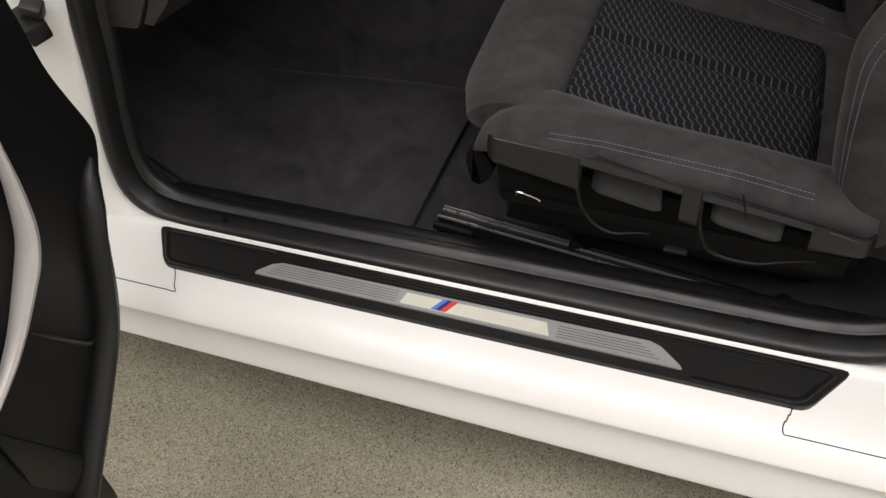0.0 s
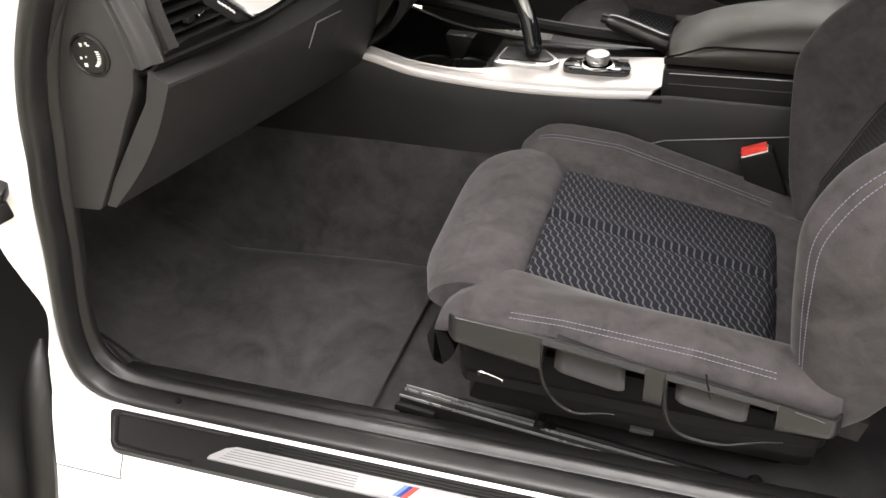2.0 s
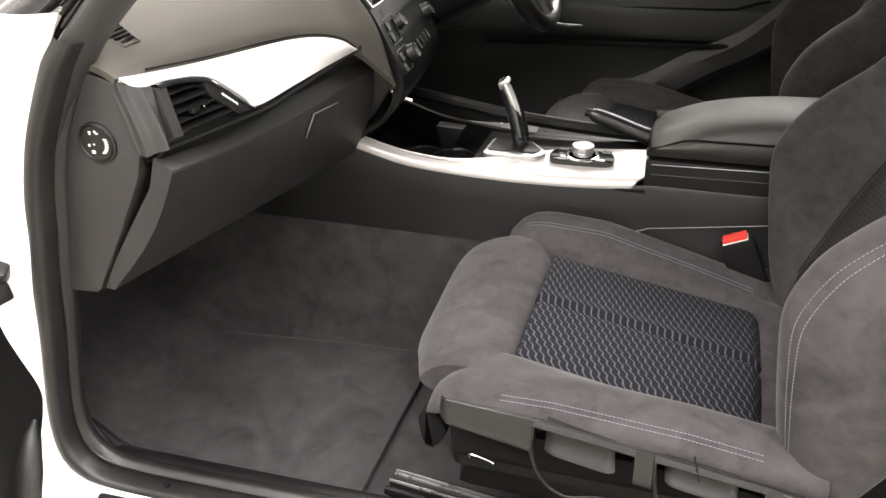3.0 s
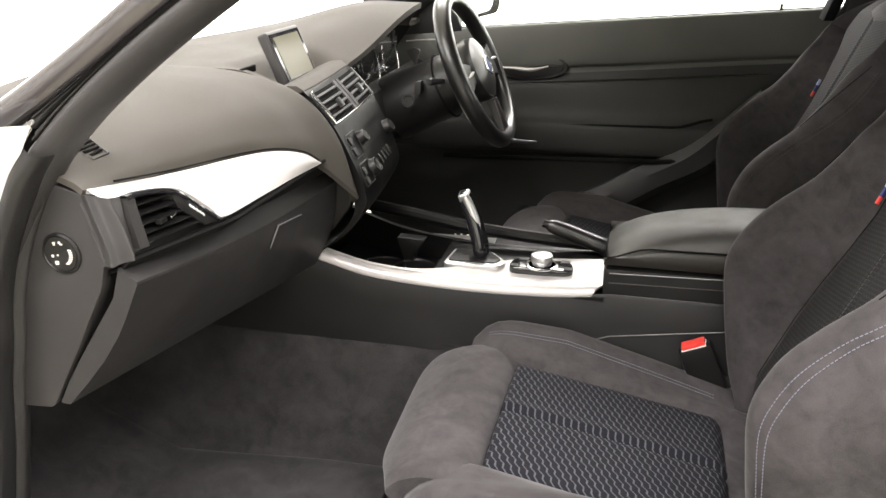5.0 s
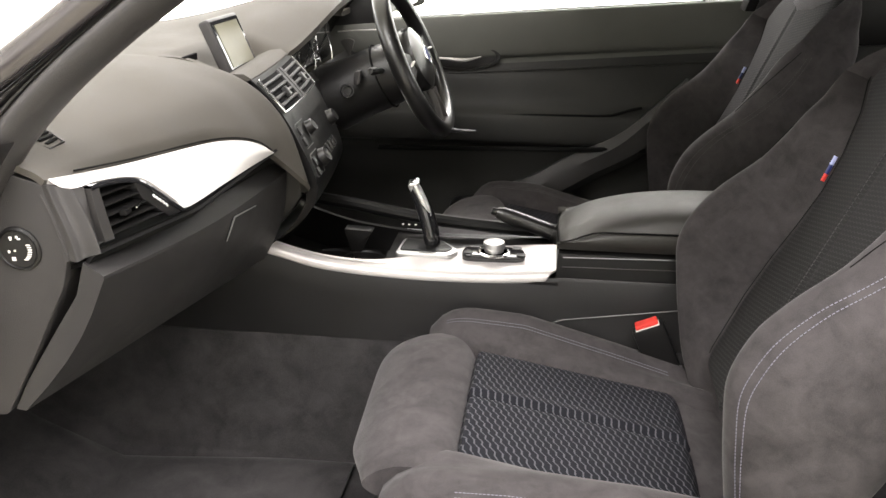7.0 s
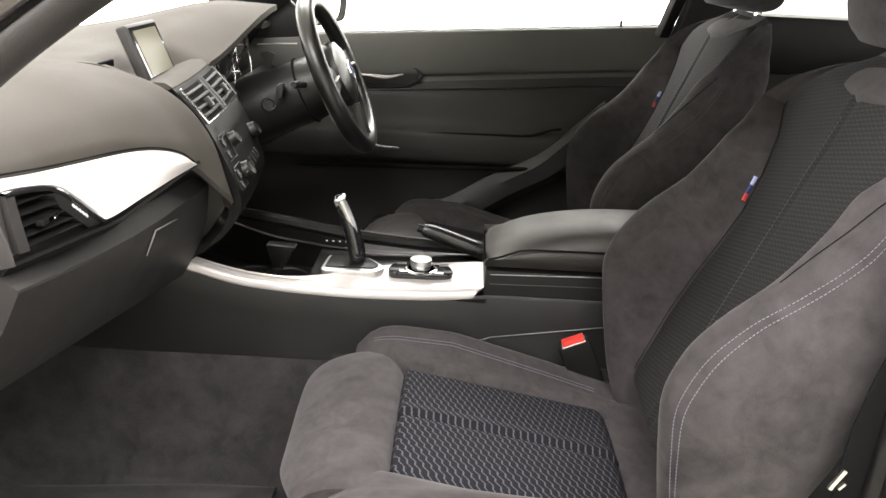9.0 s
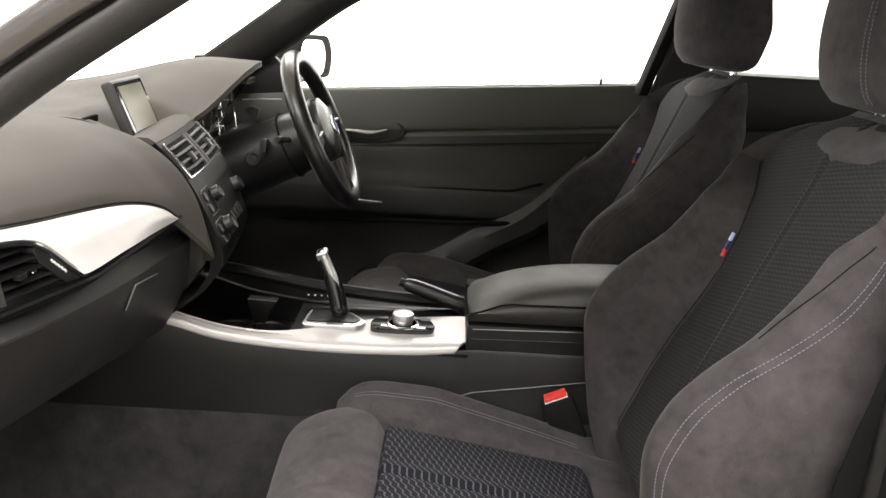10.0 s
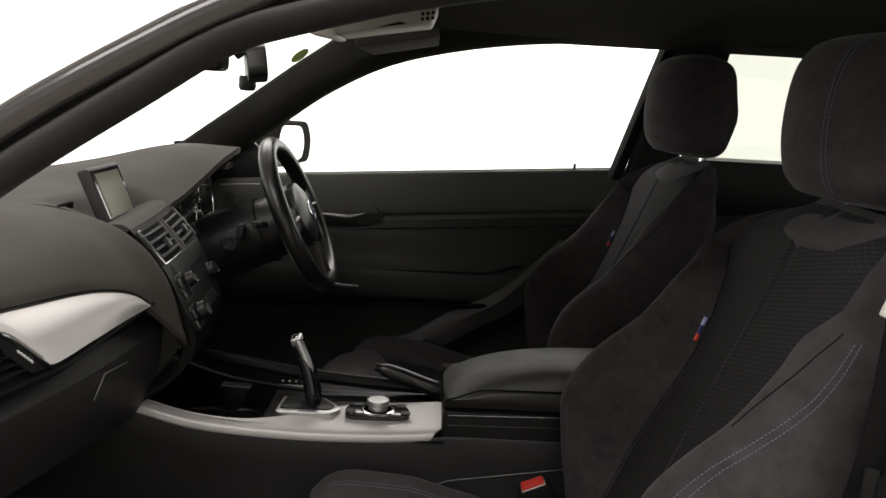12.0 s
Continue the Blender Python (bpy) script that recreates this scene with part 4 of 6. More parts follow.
part("button_rim", box(-0.0195, 0.0195, -0.0118, 0.0108, 0.0445, 0.0462, 0.001, m=m), PALE, buckle, "pale rim under the button")
part("buckle_body", box(-0.026, 0.026, -0.012, 0.012, -0.06, 0.045, 0.005, m=m), PLASTIC, buckle)
part("button", box(-0.0185, 0.0185, -0.0105, 0.0105, 0.0455, 0.0520, 0.002, m=m), RED, buckle, "red release button")
part("stalk", box(-0.012, 0.012, -0.006, 0.006, -0.15, -0.055, 0.003, m=m), PLASTIC, buckle)

belt = thing("seat_belt", (0.40, 0.06, 0.30), "black seat belt with a bright tongue beside the seat", "seat belt")
part("webbing", slab([[(0.410 + 0.025 * ease((z - 0.70) / 0.2) + dx, 0.050 + 0.012 * math.sin(4 * z), z) for dx in (-0.020, 0.020)] for z in np.linspace(0.29, 1.02, 16)], (0, 0.0015, 0)), VOID, belt, "black woven webbing")
part("tongue", box(-0.0022, 0.0022, -0.002, 0.002, -0.0125, 0.0125, 0.0008, m=pose(0.3785, 0.034, 0.681, 0, 28, 0)), CHROME, belt, "bright steel tongue")
part("tongue_tip", box(-0.0015, 0.0015, -0.002, 0.002, -0.0045, 0.0045, 0.0006, m=pose(0.384, 0.034, 0.674, 0, 38, 0)), CHROME, belt)
# The guide's white reflection is put into its pale colour.
part("guide", box(-0.0045, 0.0045, -0.004, 0.004, -0.013, 0.013, 0.003, 3, m=pose(0.4155, 0.040, 1.003, 0, 18, 0)), PALE, belt, "belt guide, pale to paint in its white reflection")

# rear bench, mostly dark behind the front seats
bench = thing("rear_bench", (1.1, 0.7, 0.3), "dark cloth rear bench seat", "bench seat")
part("bench_cushion", box(0.95, 1.40, 0.14, 1.26, 0.30, 0.52, 0.05, 4), SUEDE, bench)
part("bench_back", prism(rounded([(1.38, 0.45), (1.50, 0.45), (1.62, 0.98), (1.50, 1.0)], 0.03), "y", 0.14, 1.26, 0.02), SUEDE, bench)

# ---------------------------------------------------------------- dashboard
dash = thing("dashboard", (-0.6, 0.7, 0.6), "dark soft-skinned dashboard with a satin pale trim band", "dashboard")
ROLL = [  # y, then the section from the windscreen to the trim
    (0.045, [(-0.70, 0.945), (-0.62, 0.955), (-0.55, 0.952), (-0.50, 0.944), (-0.470, 0.9345), (-0.4575, 0.9265)]),
    (0.09, [(-0.735, 0.949), (-0.635, 0.959), (-0.553, 0.956), (-0.497, 0.945), (-0.468, 0.931), (-0.4565, 0.9195)]),
    (0.20, [(-0.80, 0.955), (-0.66, 0.965), (-0.56, 0.962), (-0.495, 0.944), (-0.462, 0.92), (-0.453, 0.902)]),
    (0.35, [(-0.84, 0.957), (-0.68, 0.967), (-0.56, 0.964), (-0.48, 0.940), (-0.44, 0.908), (-0.430, 0.886)]),
    (0.46, [(-0.86, 0.958), (-0.68, 0.967), (-0.55, 0.964), (-0.46, 0.935), (-0.412, 0.888), (-0.396, 0.858)]),
    (0.51, [(-0.86, 0.958), (-0.68, 0.967), (-0.54, 0.962), (-0.45, 0.928), (-0.398, 0.870), (-0.380, 0.822)]),
    (0.54, [(-0.86, 0.958), (-0.68, 0.967), (-0.54, 0.961), (-0.445, 0.930), (-0.386, 0.866), (-0.357, 0.784)]),
    (0.565, [(-0.86, 0.958), (-0.68, 0.967), (-0.54, 0.960), (-0.441, 0.932), (-0.378, 0.868), (-0.341, 0.755)]),
    (0.572, [(-0.86, 0.950), (-0.68, 0.955), (-0.54, 0.948), (-0.458, 0.920), (-0.400, 0.862), (-0.370, 0.755)]),
]
curves = [spl(sec_, 40) for _, sec_ in ROLL]
ys = np.linspace(ROLL[0][0], ROLL[-1][0], 90)
grid = np.array([[[np.interp(y, [r[0] for r in ROLL], [c[k][i] for c in curves]) for i in (0, 1)] for k in range(40)] for y in ys])
for _ in range(3):
    grid[1:-1] = 0.25 * grid[:-2] + 0.5 * grid[1:-1] + 0.25 * grid[2:]
rows = [[(x, y, z) for x, z in g] for y, g in zip(ys, grid)]
DASH_SKIN = [p for r in rows for p in r]
def dash_z(x, y):
    return float(min(DASH_SKIN, key=lambda p: (p[0] - x) ** 2 + (p[1] - y) ** 2)[2])
part("dash_top", slab(rows, (-0.004, 0, -0.006)), SOFT, dash, "dark grey soft dashboard skin")
# middle and driver's side: top with the hood over the instruments
def hood(x, y):
    return 0.055 * ease((y - 0.76) / 0.40) * ease((1.30 - y) / 0.12) * ease((x + 0.80) / 0.30)
rows = []
for y in np.linspace(0.572, 1.37, 50):
    lip = -0.46 + 0.048 * ease((y - 0.78) / 0.32) - 0.06 * ease((y - 1.17) / 0.12)
    rows.append([(x, y, 0.957 + 0.010 * math.sin((x + 0.86) / 0.4 * 3.1) * 0.5 - 0.03 * ease((x + 0.56) / 0.12) * (1 - ease((y - 0.82) / 0.25)) - 0.032 * ease((x + 0.59) / 0.05) * ease((y - 0.585) / 0.03) * ease((0.83 - y) / 0.06) + hood(x, y)) for x in np.linspace(-0.86 + 0.2 * ((y - YC) / 0.6) ** 2, lip, 30)])
part("dash_top", thick(sheet(rows), 0.012), SOFT, dash, "dark grey instrument hood and dashboard top")

# pale trim band over the glovebox
TOP = spl([(0.050, -0.457, 0.926), (0.20, -0.452, 0.901), (0.35, -0.428, 0.885), (0.42, -0.410, 0.873), (0.465, -0.394, 0.857), (0.49, -0.383, 0.838)], 50)
LOW = spl([(0.050, -0.455, 0.9235), (0.054, -0.447, 0.917), (0.062, -0.437, 0.9145), (0.074, -0.427, 0.9165), (0.087, -0.4205, 0.9165), (0.117, -0.4125, 0.9110), (0.140, -0.4065, 0.9020), (0.163, -0.4005, 0.8835), (0.186, -0.3945, 0.8625), (0.204, -0.3895, 0.8490), (0.30, -0.385, 0.846), (0.40, -0.383, 0.842), (0.491, -0.381, 0.837)], 130)
rows = []
for k in range(len(LOW)):
    y = min(float(LOW[k][0]), 0.4895)
    a = Vector((np.interp(y, TOP[:, 0], TOP[:, 1]), y, np.interp(y, TOP[:, 0], TOP[:, 2])))
    b = Vector((LOW[k][1], LOW[k][0], LOW[k][2]))
    rows.append([a.lerp(b, s) + Vector((0.007, 0, 0.004)) * math.sin(math.pi * s) * min(1, (a - b).length / 0.05) for s in np.linspace(0, 1, 12)])
# Shadow above the trim band painted as a thin black bead.
part("trim_gap", tube([(x - 0.001, y, z + 0.0035) for y, x, z in TOP[3:]], 0.0011, 6), VOID, dash, "thin black line painted as the shadow over the trim band")
part("trim_band", thick(sheet(rows), 0.005), SATIN, dash, "satin silver white trim band")

# side vent under the trim: arched opening in a slanting face
def vent_x(y):
    return -0.425 + 0.269 * (y - 0.07)


def vent_strip(rows_yz, depth=0.0):
    """Points on the vent's slanting face, set back by depth."""
    return [[(vent_x(y) - depth, y, z) for y, z in r] for r in rows_yz]


ARCH = spl([(0.068, 0.9130), (0.087, 0.9130), (0.117, 0.9075), (0.138, 0.8985), (0.159, 0.8805), (0.181, 0.8605), (0.196, 0.8485)], 40)
# Black backing paints the shade inside the vent.
vent = part("side_vent", slab(vent_strip([[(y, 0.846), (y, z + 0.003)] for y, z in ARCH], 0.034), (-0.02, 0, 0)), VOID, dash, "black sheet painted as shade inside the side air vent")
bm = bmesh.new()
ring_rows = []
for k, (y, z) in enumerate(ARCH):
    p, q = ARCH[max(k - 1, 0)], ARCH[min(k + 1, len(ARCH) - 1)]
    ny, nz = q[1] - p[1], -(q[0] - p[0])
    ln = math.hypot(ny, nz)
    ny, nz = ny / ln, nz / ln
    ring_rows.append([(vent_x(y) + dx, y + ny * o, z + nz * o) for o, dx in ((-0.003, -0.006), (-0.002, 0.0005), (0.0005, 0.0022), (0.003, 0.0015), (0.0045, -0.004), (0.0050, -0.034))])
part("vent_ring", sheet(ring_rows), GLOSS, vent, "gloss black vent surround")
cheek = []
for k in np.linspace(0.44, 0.985, 22):
    y, z = [float(np.interp(k * 39, range(40), ARCH[:, c])) for c in (0, 1)]
    p, q = [np.array([np.interp(min(39, max(0, k * 39 + dk)), range(40), ARCH[:, c]) for c in (0, 1)]) for dk in (-1, 1)]
    n = np.array([q[1] - p[1], -(q[0] - p[0])])
    n /= np.linalg.norm(n)
    wide = 0.0115 * min(1, (k - 0.42) / 0.14)
    cheek.append([(vent_x(y + n[0] * o) + dx, y + n[0] * o, max(z + n[1] * o, 0.8475)) for o, dx in ((0.003, -0.004), (0.0035, 0.0), (0.003 + wide * 0.5, -0.0005), (0.003 + wide, -0.002), (0.003 + wide, -0.026))])
part("vent_wheel", sheet(cheek), LID, vent, "curved cheek of the vent with pale marks")
for k in range(5):
    f = 0.645 + 0.032 * k
    y, z = [float(np.interp(f * 39, range(40), ARCH[:, c])) for c in (0, 1)]
    part("vent_mark", box(-0.0008, 0.0008, -0.0009, 0.0009, -0.0026, 0.0026, m=pose(vent_x(y) - 0.0005, y - 0.0045, z - 0.0045, 40, 0, 0)), WHITE_MARK, vent)
part("vent_bar", slab(vent_strip([[(0.067, 0.9115), (0.0775, 0.9105)], [(0.0705, 0.882), (0.0825, 0.881)], [(0.0755, 0.8525), (0.0885, 0.8515)]], -0.001), (-0.03, 0, 0)), DASHPLASTIC, vent, "upright grey bar beside the vent blades")
for z, end in ((0.9000, 0.131), (0.8880, 0.1455), (0.8765, 0.1575), (0.8655, 0.170), (0.8555, 0.180)):
    part("slat", sheet([[(vent_x(y) - 0.003 + dx, y, z - 0.01 * (y - 0.08) + dz) for dx, dz in ((-0.020, 0.0035), (0.0, 0.0012), (0.0015, 0.0), (0.0, -0.0012), (-0.020, 0.0012))] for y in np.linspace(0.080, end, 8)], True, True), PLASTIC, vent)
for y in (0.100, 0.118):
    part("vane", box(-0.026, -0.022, -0.001, 0.001, -0.022, 0.024, m=pose(vent_x(y), y, 0.878)), DASHPLASTIC, vent)
part("vent_knob", box(-0.003, 0.005, -0.0065, 0.0065, -0.0030, 0.0030, 0.001, m=pose(vent_x(0.108), 0.108, 0.8755)), PLASTIC, vent, "small black vent slider")
part("knob_edge", box(0.003, 0.0050, -0.0140, 0.0140, -0.0011, 0.0011, 0.0006, m=pose(vent_x(0.124), 0.124, 0.8778, -3, 0, 15)), CHROME, vent, "bright slider edge")
part("vent_sill", slab([[(vent_x(y) + 0.0035, y, 0.8500 - 0.02 * (y - 0.07)), (vent_x(y) - 0.002, y, 0.8435), (-0.45, y, 0.835)] for y in np.linspace(0.064, 0.204, 14)], (-0.002, 0, -0.003)), VOID, vent, "dark lower vent ledge")

# pillar-side end of the dashboard
end_outline = [(-0.460, 0.921), (-0.51, 0.935), (-0.56, 0.875), (-0.586, 0.79), (-0.600, 0.70), (-0.612, 0.648), (-0.551, 0.652), (-0.526, 0.694), (-0.501, 0.736), (-0.475, 0.783), (-0.458, 0.812), (-0.450, 0.838), (-0.443, 0.868), (-0.452, 0.900)]
end = part("end_panel", prism(rounded(end_outline, 0.006), "y", 0.045, 0.10, 0.003, 3), DASHPLASTIC, dash, "black end panel of the dashboard")
EDGE_A = spl([(-0.457, 0.0450, 0.9215), (-0.4515, 0.0445, 0.900), (-0.4425, 0.0445, 0.868), (-0.4385, 0.0450, 0.842)], 20)
EDGE_B = spl([(-0.4395, 0.0570, 0.9140), (-0.4315, 0.0570, 0.894), (-0.4240, 0.0570, 0.870), (-0.4195, 0.0570, 0.847)], 20)
rows = []
for p, q in zip(EDGE_A, EDGE_B):
    y_in = float(np.interp(q[2], [0.845, 0.914], [0.0755, 0.0675]))
    rows.append([(p[0] - 0.010, 0.0465, p[2]), (p[0] - 0.002, 0.0440, p[2]), tuple(p + np.array([0.002, -0.0008, 0])), tuple(p * 0.62 + q * 0.38 + np.array([-0.0012, 0.0022, 0])), tuple(p * 0.15 + q * 0.85 + np.array([0.0006, 0.0004, 0])), tuple(q + np.array([0.0012, 0.0005, 0])), tuple(q + np.array([-0.0006, 0.003, 0])), (vent_x(y_in) - 0.0045, y_in - 0.003, q[2]), (vent_x(y_in) - 0.012, y_in, q[2])])
part("end_flank", slab([spl(r, 26) for r in rows], (-0.003, 0.003, 0)), DASHPLASTIC, dash, "satin dark flank beside the vent")
part("end_rib", tube(spl([(-0.4655, 0.0455, 0.911), (-0.459, 0.0450, 0.894), (-0.4525, 0.0450, 0.864), (-0.4480, 0.0455, 0.842)], 14), 0.0022, 8, 0.7), DASHPLASTIC, dash, "thin raised rib")
part("end_seam", tube(spl([(-0.505, 0.0445, 0.915), (-0.557, 0.0445, 0.85), (-0.58, 0.0445, 0.76), (-0.600, 0.0445, 0.66)], 20), 0.0018, 6), GLOSS, dash)
switch = part("airbag_switch", lathe([(0.024, -0.004), (0.0235, 0.0015), (0.021, 0.003), (0.020, 0.0012), (0.0, 0.0012)], facing((-0.498, 0.0445, 0.853), (0, -1, 0)), 28), PLASTIC, dash, "round airbag switch with white marks")
part("switch_face", lathe([(0.0195, -0.001), (0.0195, 0.0022), (0.0, 0.0022)], facing((-0.498, 0.0445, 0.853), (0, -1, 0)), 24), PLASTIC, switch)
MARKS = [(-0.006, 0.0125, 0.0030, 0.0016), (-0.006, 0.0105, 0.0018, 0.0018), (0.001, 0.0135, 0.0022, 0.0022), (0.003, 0.0115, 0.0030, 0.0014), (-0.010, -0.003, 0.0022, 0.0026), (-0.0035, -0.0015, 0.0016, 0.0016), (-0.006, -0.0105, 0.0038, 0.0038)]
MARKS += [(0.0130 * math.cos(a), 0.0130 * math.sin(a), 0.0042, 0.0010) for a in np.linspace(-0.95, 0.42, 8)]
for dx, dz, w, h in MARKS:
    part("mark", box(-0.498 + dx - w / 2, -0.498 + dx + w / 2, 0.0412, 0.0424, 0.853 + dz - h / 2, 0.853 + dz + h / 2), PALE, switch)

# glovebox
glove = thing("glovebox", (-0.45, 0.3, 0.66), "closed black glovebox lid with a silver-edged latch", "glovebox")
def lid_section(y):
    """Top front edge and lower edge of the lid at y."""
    s = (y - 0.05) / 0.515
    return -0.4165 + 0.0265 * s, 0.825 - 0.039 * s - 0.012 * math.sin(math.pi * s), -0.532 + 0.095 * s, 0.656 - 0.022 * s


rows = []
for y in np.linspace(0.05, 0.565, 30):
    tx, tz, bx, bz = lid_section(y)
    s = (y - 0.05) / 0.515
    pts = [(tx - 0.019, y, tz + 0.0135 + 0.006 * math.sin(math.pi * s)), (tx - 0.002, y, tz + 0.0025), (tx + 0.001, y, tz), (tx + 0.0012, y, tz - 0.003)]
    pts += [(tx + (bx - tx) * q + 0.013 * math.sin(math.pi * q), y, tz - 0.005 + (bz - tz + 0.005) * q) for q in (0.12, 0.25, 0.4, 0.6, 0.8, 1.0)]
    pts += [(bx - 0.012, y, bz + 0.001)]
    pts += [(tx - 0.018 + (bx - tx + 0.004) * q - 0.001 * math.sin(math.pi * q), y, tz - 0.004 + (bz - tz + 0.008) * q) for q in (0.8, 0.6, 0.4, 0.25, 0.12)]
    rows.append(pts)
part("lid", sheet(rows, True, True), GLOVELID, glove, "black plastic glovebox lid", sharp=25)
def lid_x(y, z):
    tx, tz, bx, bz = lid_section(y)
    q = (tz - z) / (tz - bz)
    return tx + (bx - tx) * q + 0.013 * math.sin(math.pi * q)


face = [(0.350, 0.748), (0.362, 0.780), (0.435, 0.772), (0.418, 0.740)]
part("latch", sheet([[(lid_x(y, z) + d, y, z) for y, z in rounded(face, 0.003)] for d in (-0.004, 0.004)], True, True), LEVER, glove, "black latch")
part("latch_edge", tube([(lid_x(y, z) + 0.0042, y, z) for y, z in (face[0], (0.354, 0.762), face[1], (0.40, 0.776), face[2])], [0.0006, 0.0011, 0.0013, 0.0010, 0.0006], 6), ALU, glove, "thin silver edge")
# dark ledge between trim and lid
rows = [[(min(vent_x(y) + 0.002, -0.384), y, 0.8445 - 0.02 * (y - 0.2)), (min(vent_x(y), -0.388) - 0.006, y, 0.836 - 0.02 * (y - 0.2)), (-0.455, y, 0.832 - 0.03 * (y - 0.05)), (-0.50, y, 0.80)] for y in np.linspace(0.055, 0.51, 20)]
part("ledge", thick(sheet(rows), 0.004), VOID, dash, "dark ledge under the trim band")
part("lower_panel", prism([(-0.56, 0.665), (-1.20, 0.62), (-1.22, 0.66), (-0.60, 0.72)], "y", 0.05, 0.57, 0.01), DASHPLASTIC, dash, "dark panel under the dashboard")
part("lower_panel", prism([(-0.50, 0.68), (-1.20, 0.62), (-1.22, 0.66), (-0.54, 0.72)], "y", 0.83, 1.36, 0.01), PLASTIC, dash)
part("driver_panel", sheet([[(x, y, z) for x, z in ((-0.48, 0.862), (-0.455, 0.85), (-0.44, 0.80), (-0.47, 0.73), (-0.52, 0.68))] for y in np.linspace(0.83, 1.36, 6)]), PLASTIC, dash, "dark lower panel before the driver")
part("trim_driver", tube([(-0.487, 1.30, 0.910), (-0.44, 1.30, 0.914), (-0.395, 1.30, 0.916)], 0.0017, 6), SATIN, dash, "thin bright trim line")
# kick panel in the footwell
part("kick_panel", thick(sheet(patch([[(-0.62, 0.035, 0.66), (-0.63, 0.045, 0.52), (-0.625, 0.05, 0.42), (-0.60, 0.08, 0.31)], [(-0.75, 0.10, 0.66), (-0.75, 0.10, 0.52), (-0.74, 0.11, 0.40), (-0.70, 0.13, 0.29)], [(-1.0, 0.11, 0.66), (-1.0, 0.11, 0.52), (-1.0, 0.12, 0.40), (-1.0, 0.14, 0.30)]], 14, 14)), 0.004), DASHPLASTIC, dash, "black kick panel")

# centre stack: face, vents, radio and climate knobs
stack = thing("centre_stack", (-0.42, 0.7, 0.62), "black centre stack with air vents and round climate knobs", "centre stack")
FACE = [(-0.434, 0.930), (-0.427, 0.924), (-0.386, 0.877), (-0.361, 0.83), (-0.340, 0.78), (-0.338, 0.745), (-0.368, 0.70), (-0.425, 0.655)]


def turned(y):
    """How far the face lies further forward at y than at its passenger edge."""
    return 0.098 * (y - 0.574) + 0.004 * ((y - YC) / 0.13) ** 2



rows = [[(x - turned(y), y, z) for x, z in spl(FACE, 30)] for y in np.linspace(0.567, 0.833, 14)]
part("face", slab(rows, (-0.02, 0, -0.012)), STACKFACE, stack, "gloss black control panel")
for y0, y1 in ((0.5685, 0.60), (0.80, 0.832)):
    b = turned(y0) - 0.008
    part("stack_cheek", prism([(-0.462 - b, 0.925), (-0.420 - b, 0.868), (-0.392 - b, 0.828), (-0.372 - b, 0.78), (-0.372 - b, 0.745), (-0.40 - b, 0.705), (-0.46 - b, 0.65), (-0.60, 0.62), (-0.60, 0.90)], "y", y0, y1, 0.004), PLASTIC, stack, "black cheek of the centre stack")
part("vent_pad", slab([[(x - turned(y) + 0.004, y, z) for x, z in ((-0.500, 0.918), (-0.486, 0.931), (-0.466, 0.938), (-0.448, 0.938), (-0.436, 0.931))] for y in np.linspace(0.567, 0.835, 8)], (0, 0, -0.012)), SOFT, stack, "soft grey pad above the vents")
def on_face(s, y, out=0.0):
    """A point on the stack's face; s is 0 at the vents' top and 1 at their lower edge, and goes on down."""
    pts = spl(FACE[1:], 61)
    k = np.clip(s * 10, 0, 60)
    x, z = np.interp(k, range(61), pts[:, 0]), np.interp(k, range(61), pts[:, 1])
    return Vector((x - turned(y) + 0.72 * out, y, z + 0.68 * out))
cv = part("centre_vent", tube([on_face(s, y, 0.004) for s, y in ((-0.02, 0.582), (0.0, 0.5735), (0.5, 0.572), (1.0, 0.5735), (1.02, 0.62), (1.02, 0.70), (1.02, 0.78), (1.0, 0.8265), (0.5, 0.828), (0.0, 0.8265), (-0.02, 0.818))], 0.0014, 8), CHROME, stack, "centre air vents with a thin chrome frame")
# Black sheet just over the face paints the depth shade between blades.
part("vent_back", sheet([[on_face(s_, y, 0.0008) for s_ in np.linspace(0.03, 0.97, 6)] for y in np.linspace(0.575, 0.825, 10)]), VOID, cv, "black sheet painted as shade behind the vent blades")
for y, w in ((0.578, 0.005), (0.691, 0.007), (0.709, 0.007), (0.822, 0.005)):
    part("vent_post", sheet([[on_face(s, y + a * w, o) for a, o in ((-1, 0.0), (-0.8, 0.0045), (0.8, 0.0045), (1, 0.0))] for s in (0.02, 0.3, 0.6, 0.98)]), DASHPLASTIC, cv, "upright post of the vent")
for y0, y1 in ((0.584, 0.684), (0.716, 0.816)):
    for k in range(4):
        s = 0.18 + 0.21 * k
        bm = bmesh.new()
        sheet([[on_face(s - 0.05, y, 0.0008), on_face(s - 0.022, y, 0.0046), on_face(s + 0.022, y, 0.0050), on_face(s + 0.045, y, 0.001)] for y in np.linspace(y0, y1, 5)], True, True, bm)
        part("blade", bm, DASHPLASTIC, cv)
    part("vent_tab", box(-0.0045, 0.0045, -0.008, 0.008, -0.002, 0.006, 0.001, m=facing(on_face(0.60, y0 + 0.055, 0.004), (0.78, 0, 0.62))), STEEL, cv, "small grey vent tab")
def knob(s, y, r, name):
    part(name, lathe([(r * 1.05, -0.003), (r * 1.05, 0.003), (r * 0.94, 0.005), (r * 0.90, 0.012), (r * 0.80, 0.0140), (r * 0.72, 0.0132), (0.0, 0.0132)], facing(on_face(s, y), (0.8, 0, 0.55)), 26), PLASTIC, stack, "round ridged control knob")
